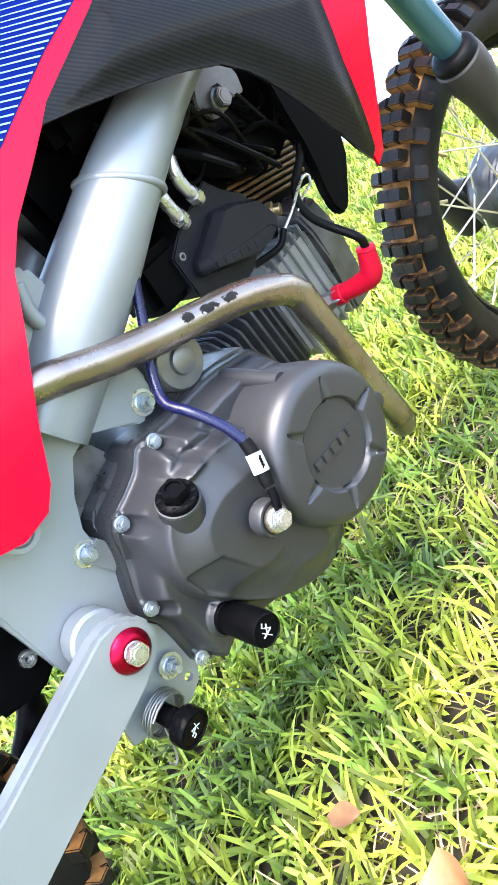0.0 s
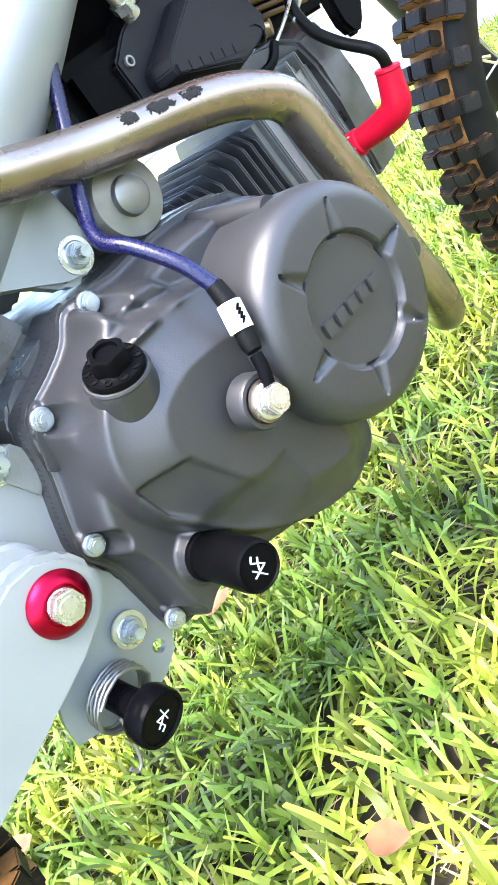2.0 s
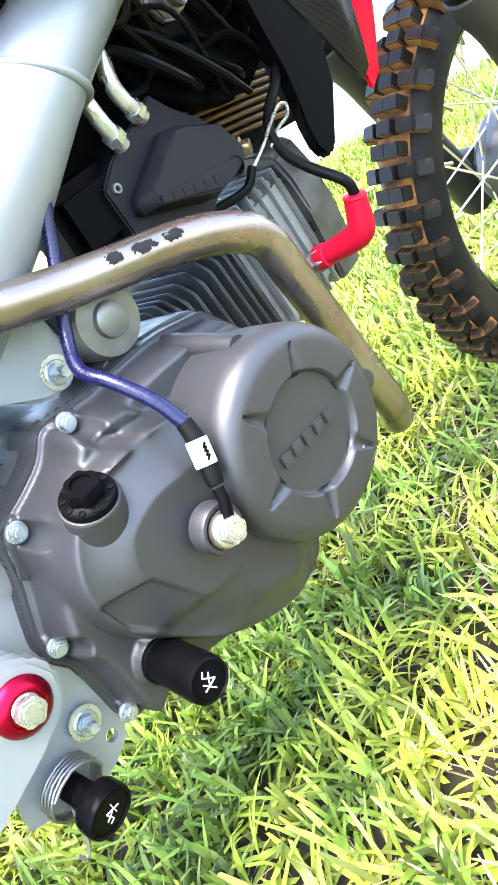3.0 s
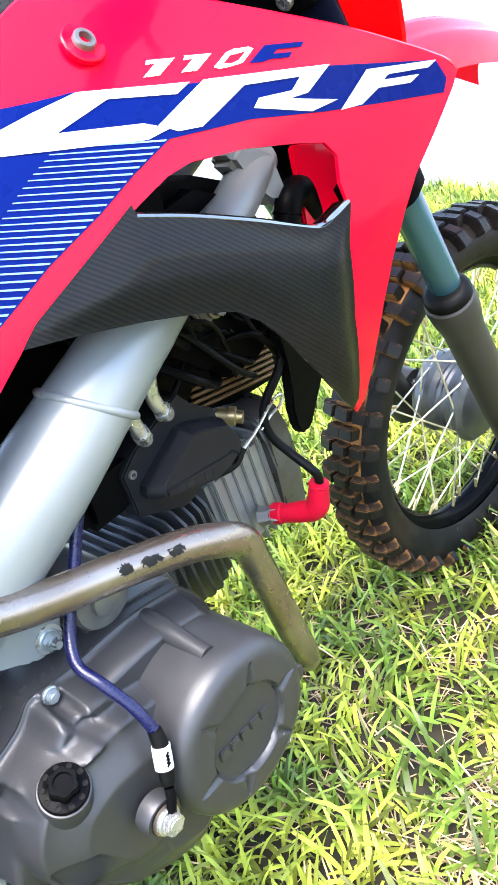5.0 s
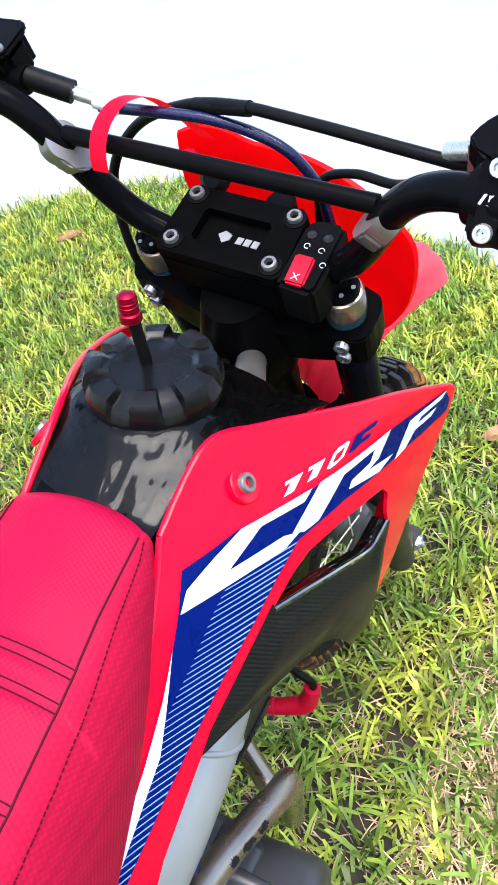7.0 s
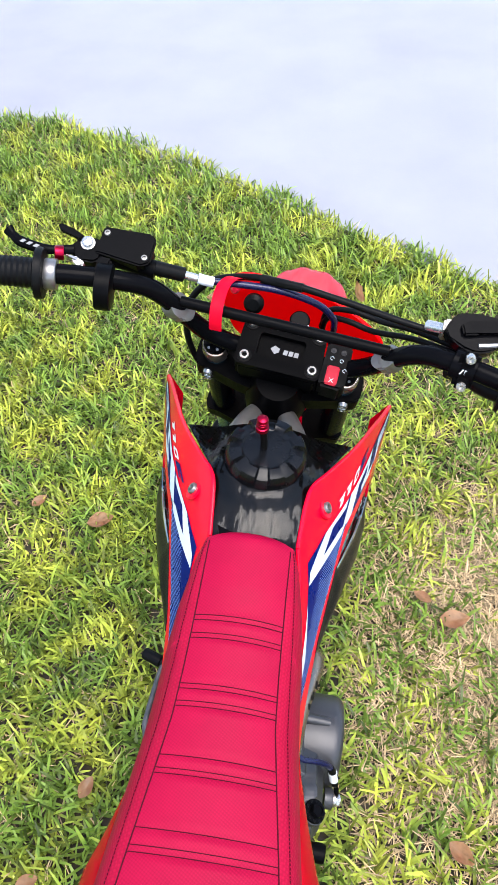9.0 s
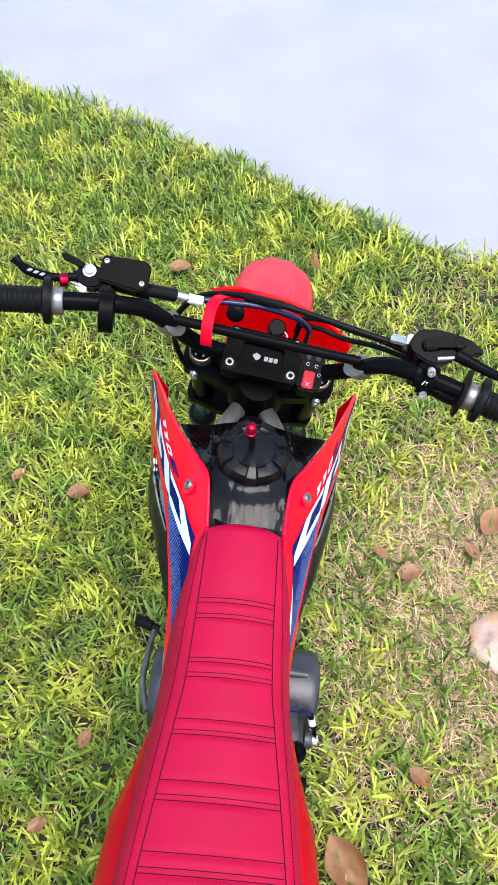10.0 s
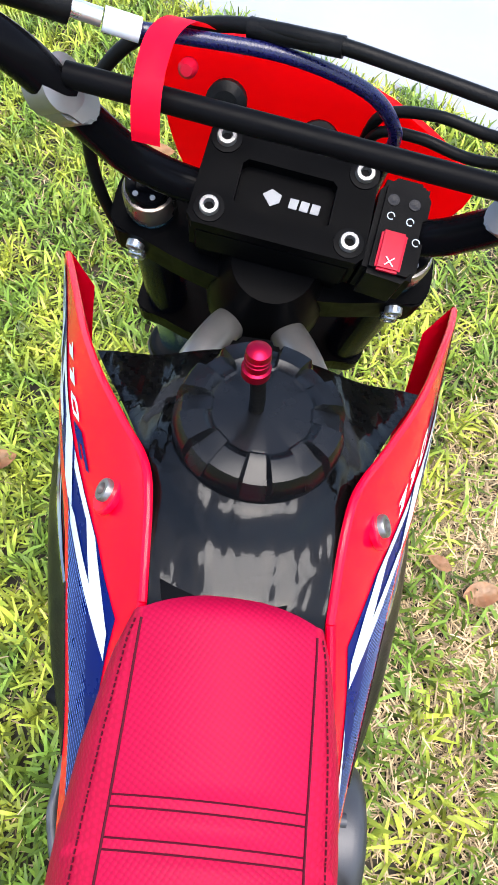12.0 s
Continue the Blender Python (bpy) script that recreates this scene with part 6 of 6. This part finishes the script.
# wheels
def wheel(name, m, r_tyre, r_rim, width, label, spokes=36):
    """Axle along m's z. Knobbly tyre, black rim, hub and crossed spokes."""
    w = width / 2
    mud_to = m.translation.z + 0.80 * r_tyre
    prof = [(r_rim + 0.002, -w * 0.62), (r_rim + 0.012, -w * 0.86), (r_rim + 0.030, -w * 0.98), (r_tyre - 0.022, -w * 0.90), (r_tyre - 0.013, -w * 0.62), (r_tyre - 0.009, 0), (r_tyre - 0.013, w * 0.62), (r_tyre - 0.022, w * 0.90), (r_rim + 0.030, w * 0.98), (r_rim + 0.012, w * 0.86), (r_rim + 0.002, w * 0.62)]
    bm = bmesh.new()
    seg = 96
    rings = [[bm.verts.new(m @ Vector((r * math.cos(2 * math.pi * k / seg), r * math.sin(2 * math.pi * k / seg), h))) for k in range(seg)] for r, h in prof]
    for a, b in zip(rings, rings[1:]):
        for k in range(seg):
            bm.faces.new((a[k], a[(k + 1) % seg], b[(k + 1) % seg], b[k]))
    tyre = part("tyre", bm, TYRE, bike, label)
    tyre.data.materials.append(MUD)
    for p in tyre.data.polygons:
        p.material_index = 1 if 4 <= p.index // seg <= 5 and (p.center.z < mud_to or p.center.y < m.translation.y - 0.08) else 0
    # knobs: alternating pairs across the crown, and shoulder blocks
    block_mesh = {}
    def knob(size, muddy):
        if (size, muddy) not in block_mesh:
            bm = block(size, Matrix(), 0.0012)
            me = bpy.data.meshes.new("tread_block")
            bm.to_mesh(me)
            bm.free()
            me.materials.append(KNOB)
            me.materials.append(MUD)
            for p in me.polygons:
                p.material_index = 1 if muddy and abs(p.normal.y) > 0.7 else 0
            block_mesh[size, muddy] = me
        return block_mesh[size, muddy]
    count = 72
    for k in range(count):
        a = 2 * math.pi * k / count
        row = [(0.0050, -w * 0.26, 0), (0.0050, w * 0.26, 0)] if k % 2 else [(0.0010, -w * 0.62, -16), (0.0010, w * 0.62, 16), (0.0050, 0, 0)]
        if k % 2 == 0:
            row += [(-0.006, s * w * 0.93, s * 55) for s in (-1, 1)]
        for j, (up, h, tilt) in enumerate(row):
            size = (0.0175, 0.0140, 0.0190) if abs(tilt) < 40 else (0.017, 0.0150, 0.017)
            place = m @ Matrix.Rotation(a, 4, "Z") @ Matrix.Translation((r_tyre - 0.0085 + up - 0.003, 0, h)) @ Matrix.Rotation(radians(-tilt), 4, "Y")
            ob = new("tread_block", knob(size, place.translation.z < mud_to or place.translation.y < m.translation.y - 0.08))
            ob.matrix_local = place
            ob.parent = tyre
    bm = bmesh.new()
    prof = [(r_rim + 0.006, -w * 0.60), (r_rim + 0.007, -w * 0.52), (r_rim - 0.003, -w * 0.48), (r_rim - 0.013, -w * 0.24), (r_rim - 0.015, 0), (r_rim - 0.013, w * 0.24), (r_rim - 0.003, w * 0.48), (r_rim + 0.007, w * 0.52), (r_rim + 0.006, w * 0.60), (r_rim + 0.004, 0)]
    rings = [[bm.verts.new(m @ Vector((r * math.cos(2 * math.pi * k / seg), r * math.sin(2 * math.pi * k / seg), h))) for k in range(seg)] for r, h in prof]
    for a, b in zip(rings, rings[1:] + rings[:1]):
        for k in range(seg):
            bm.faces.new((a[k], a[(k + 1) % seg], b[(k + 1) % seg], b[k]))
    rim = part("rim", bm, BLACK_GLOSS, bike, "black wheel rim with pale spokes", 50)
    hub = part("hub", lathe([(0.018, -0.045), (0.052, -0.040), (0.056, -0.034), (0.056, -0.022), (0.050, -0.018), (0.047, -0.010), (0.049, -0.006), (0.047, -0.002), (0.049, 0.002), (0.047, 0.006), (0.050, 0.016), (0.056, 0.022), (0.056, 0.030), (0.050, 0.036), (0.020, 0.042)], m, 48), FINS, bike, "grey ribbed drum hub", 30)
    for k in range(spokes):
        a = 2 * math.pi * k / spokes
        side = 1 if k % 2 else -1
        b = a + radians(52 if k % 4 < 2 else -52)
        part("spoke", tube([m @ Vector((0.053 * math.cos(b), 0.053 * math.sin(b), side * 0.027)), m @ Vector(((r_rim - 0.013) * math.cos(a), (r_rim - 0.013) * math.sin(a), side * 0.004))], 0.0013, 6, 1), SPOKE, rim, "", 60)
        part("nipple", tube([m @ Vector(((r_rim - 0.030) * math.cos(a), (r_rim - 0.030) * math.sin(a), side * 0.006)), m @ Vector(((r_rim - 0.013) * math.cos(a), (r_rim - 0.013) * math.sin(a), side * 0.004))], 0.0022, 6, 1), BRASS, rim, "", 60)


SPOKE = shade("pale_steel_spoke", (0.70, 0.62, 0.48), 0.35, 0.7)
wheel("front_wheel", FORK @ aim((0, 0.020, -0.656), (1, 0, 0)), 0.246, 0.182, 0.067, "knobbly black front tyre with brown mud on its tread")
wheel("rear_wheel", aim((0, -0.640, 0.236), (1, 0, 0)), 0.234, 0.155, 0.084, "knobbly black rear tyre")
# ---- lawn and driveway
EDGE = [(51.8, -27.0), (0.77, 1.375), (0.47, 1.515), (0.11, 1.745), (-0.29, 1.985), (-0.51, 2.115), (-0.76, 2.275), (-1.05, 2.385), (-1.25, 2.395), (-1.50, 2.325), (-1.75, 2.18), (-1.92, 2.01), (-1.99, 1.75), (-12.5, -36.0)]  # where the lawn meets the concrete
LAWN = EDGE + [(-12.5, -90), (51.8, -90)]
ground = new("ground", bpy.data.meshes.new("ground"))
bm = bmesh.new()
size = 400
n_lines = [-size, -40, -10] + [-4 + 0.25 * k for k in range(33)] + [10, 40, size]
grid = [[bm.verts.new((x, y, (0.006 * noise.noise((x * 2, y * 2, 0)) if abs(x) < 3.9 and abs(y) < 3.9 else 0) - 0.004)) for y in n_lines] for x in n_lines]
for i in range(len(n_lines) - 1):
    for j in range(len(n_lines) - 1):
        bm.faces.new((grid[i][j], grid[i + 1][j], grid[i + 1][j + 1], grid[i][j + 1]))
bm.to_mesh(ground.data)
bm.free()
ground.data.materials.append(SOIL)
tagged(ground, "lawn soil and thatch, coloured near black for the shade between grass blades", "ground", kind="structure")

road = new("road", bpy.data.meshes.new("road"))
bm = prism(EDGE + [(-90, -60), (-90, 110), (40, 110), (90, 60)], -0.1, 0.006)
bm.to_mesh(road.data)
bm.free()
road.data.materials.append(CONCRETE)
tagged(road, "pale smooth concrete roadway beyond the lawn", "road", kind="structure")
far_lawn = new("far_lawn", bpy.data.meshes.new("far_lawn"))
bm = prism([(-5.2, 0.0), (-10.5, 9.1), (-40, 60), (-80, 60), (-80, -40), (-12, -12)], 0.0, 0.034)
bm.to_mesh(far_lawn.data)
bm.free()
far_lawn.data.materials.append(FAR_GRASS)
tagged(far_lawn, "yellow-green lawn on the far side of the roadway", "lawn", kind="structure")


def blades(name, count, spots, length, width, tilt, droop, material, seed, label, blunt=0.5):
    """Many bent strap-like blades in one mesh, mown blunt at the tip; spots(rng, n) gives their roots."""
    rng = np.random.default_rng(seed)
    root = spots(rng, count)
    count = len(root)
    turn = rng.uniform(0, 2 * np.pi, count)
    lean = np.clip(rng.normal(*tilt, count), 0.05, 1.5)
    long = rng.uniform(*length, count)
    wide = rng.uniform(*width, count)
    ahead = np.stack([np.cos(turn), np.sin(turn), 0 * turn], -1)
    across = np.stack([-np.sin(turn), np.cos(turn), 0 * turn], -1)
    bend = rng.uniform(*droop, count)
    rows, at = [], root.copy()
    shape = (0.70, 1.0, 0.92, blunt)
    for k, s in enumerate(shape):
        if k:
            a = lean + bend * (k - 1) / 2
            at = at + (long / 3)[:, None] * (np.sin(a)[:, None] * ahead + np.cos(a)[:, None] * np.array([0, 0, 1.0]))
            at[:, 2] = np.maximum(at[:, 2], 0.004)
        side = across * (wide * s / 2)[:, None]
        # the last cut runs aslant
        slant = ahead * (wide * 0.25)[:, None] if k == 3 else 0
        rows += [at - side - slant, at + side + slant]
    verts = np.stack(rows, 1).reshape(-1, 3)
    base = (np.arange(count) * 8)[:, None]
    quads = np.concatenate([base + np.array([2 * k, 2 * k + 1, 2 * k + 3, 2 * k + 2]) for k in range(3)])
    me = bpy.data.meshes.new(name)
    me.vertices.add(len(verts))
    me.vertices.foreach_set("co", verts.ravel())
    loops = quads.ravel()
    me.loops.add(len(loops))
    me.loops.foreach_set("vertex_index", loops.astype(np.int32))
    starts = np.arange(len(quads)) * 4
    me.polygons.add(len(starts))
    me.polygons.foreach_set("loop_start", starts.astype(np.int32))
    me.update(calc_edges=True)
    me.materials.append(material)
    ob = new(name, me)
    return tagged(ob, label, "grass", kind="stuff")


def dryness(x, y):
    """How worn the lawn is at a place, 0 to 1: a bare patch beside the motorcycle and smaller ones about."""
    base = np.array([noise.noise((a * 2.3, b * 2.3, 3.0)) for a, b in zip(x, y)])
    patch = np.exp(-(((x - 0.62) / 0.30) ** 2 + ((y - 0.36) / 0.50) ** 2))
    return np.clip(0.32 + 0.75 * base + 0.85 * patch, 0, 1)


def lawn_spots(box, keep, hole=None):
    def pick(rng, n):
        x = rng.uniform(box[0], box[1], n)
        y = rng.uniform(box[2], box[3], n)
        on_lawn = inside(LAWN, x, y) > -0.03 + 0.03 * np.sin(x * 9) * np.cos(y * 7) + 0.015 * np.sin(x * 31 + y * 23)
        tuft = np.array([noise.noise((a * 28, b * 28, 7.0)) for a, b in zip(x, y)])
        on_lawn &= rng.uniform(0, 1, n) < 0.62 + 0.9 * tuft
        ok = on_lawn & (rng.uniform(0, 1, n) < keep(dryness(x, y)))
        if hole:
            ok &= ~((x > hole[0]) & (x < hole[1]) & (y > hole[2]) & (y < hole[3]))
        x, y = x[ok], y[ok]
        return np.stack([x, y, np.zeros(len(x))], -1)
    return pick


NEAR = (-2.2, 1.0, -0.6, 2.8)
blades("lawn_grass", 250000, lawn_spots(NEAR, lambda d: 1.10 - 0.86 * d), (0.026, 0.066), (0.0030, 0.0064), (0.66, 0.40), (0.1, 0.9), GRASS, 1, "bright green broad-bladed lawn grass, mown and uneven")
blades("lawn_grass", 80000, lawn_spots((-4.5, 2.0, -1.2, 4.8), lambda d: 1.0 - 0.5 * d), (0.035, 0.075), (0.0045, 0.008), (0.70, 0.38), (0.2, 0.9), GRASS, 2, "green lawn grass thinning out towards the roadway")
blades("dry_grass", 120000, lawn_spots(NEAR, lambda d: 0.10 + 0.95 * d), (0.020, 0.060), (0.0009, 0.0026), (1.15, 0.30), (0.0, 0.5), STRAW, 3, "dead tan straw lying between the green blades")

blades("lawn_grass", 200000, lawn_spots((-6.5, 6.5, -6.0, 2.5), lambda d: 1.0 - 0.3 * d, (-2.1, 0.95, -0.5, 2.8)), (0.05, 0.10), (0.012, 0.022), (0.85, 0.35), (0.3, 1.0), GRASS, 6, "green lawn grass stretching away behind the motorcycle")


def patch_spots(rng, n):
    x, y = rng.normal(0.62, 0.23, n), rng.normal(0.24, 0.26, n)
    ok = (x > 0.22) & (x < 1.1)
    return np.stack([x[ok], y[ok], np.full(ok.sum(), 0.004)], -1)


blades("dry_grass", 22000, patch_spots, (0.015, 0.055), (0.0010, 0.0028), (1.2, 0.28), (0.0, 0.5), STRAW, 4, "pale dead straw covering a bare patch of lawn")


def dry_leaf(place, size, turn, curl, tilt=(0, 0)):
    """A curled fallen leaf with a midrib, pointed at both ends."""
    bm = bmesh.new()
    rows = []
    for i in range(15):
        t = i / 14
        w = 0.34 * math.sin(math.pi * t) ** 0.8 * (1 - 0.25 * t) + 0.005
        row = []
        for j in range(9):
            s = -1 + j / 4
            row.append(bm.verts.new(Vector((t - 0.5, s * w, curl * (w * s) ** 2 * 2.2 + 0.5 * curl * (t - 0.5) ** 2 - 0.012 * math.exp(-(s / 0.15) ** 2) + 0.02 * noise.noise((t * 5, s * 2, size * 40)))) * size))
        rows.append(row)
    for a, b in zip(rows, rows[1:]):
        for k in range(8):
            bm.faces.new((a[k], a[k + 1], b[k + 1], b[k]))
    bmesh.ops.solidify(bm, geom=bm.faces[:], thickness=0.0006)
    ob = part("fallen_leaf", bm, LEAF, None, "", 60)
    ob.matrix_world = pose(place[0], place[1], place[2], tilt[0], tilt[1], turn)
    return tagged(ob, "dry curled brown leaf lying on the grass", "leaf", "fallen leaves")


for x, y, size, turn, curl in ((-0.358, 0.453, 0.075, 20, 0.5), (0.434, 0.284, 0.075, 10, 0.3), (0.634, 0.432, 0.10, 60, 0.25), (-0.21, 1.286, 0.09, 0, 0.6), (-0.518, 0.494, 0.05, 50, 0.4), (0.37, 0.33, 0.05, 150, 0.4), (0.429, -0.158, 0.06, -40, 0.4), (-0.292, -0.29, 0.05, 30, 0.5), (-0.233, -0.128, 0.05, 70, 0.5), (-1.432, 1.80, 0.12, 40, 0.4), (-0.938, 1.37, 0.10, -30, 0.5), (0.198, 0.997, 0.09, 15, 0.6), (0.58, 0.348, 0.06, 130, 0.4), (-0.265, -0.443, 0.08, 60, 0.5), (0.136, -0.278, 0.045, 20, 0.5)):
    dry_leaf((x, y, 0.040), 0.85 * size, turn, curl, (8, -6))
dry_leaf((0.195, 1.300, 0.075), 0.10, 80, 0.5, (60, 20))
dry_leaf((0.288, -0.318, 0.040), 0.115, -55, 1.1, (20, 10))

# a pale worn stone half sunk in the bare patch
bm = bmesh.new()
bmesh.ops.create_icosphere(bm, subdivisions=4, radius=1)
for v in bm.verts:
    v.co *= 1 + 0.26 * noise.noise(v.co * 1.6) + 0.09 * noise.noise(v.co * 5) + 0.04 * noise.noise(v.co * 13)
    v.co = Vector((v.co.x * 0.072, v.co.y * 0.064, v.co.z * 0.036))
stone = part("stone", bm, STONE, None, "", 80)
stone.matrix_world = pose(0.628, 0.140, 0.012, 0, 0, 25)
tagged(stone, "pale worn stone half sunk in the bare patch", "stone")
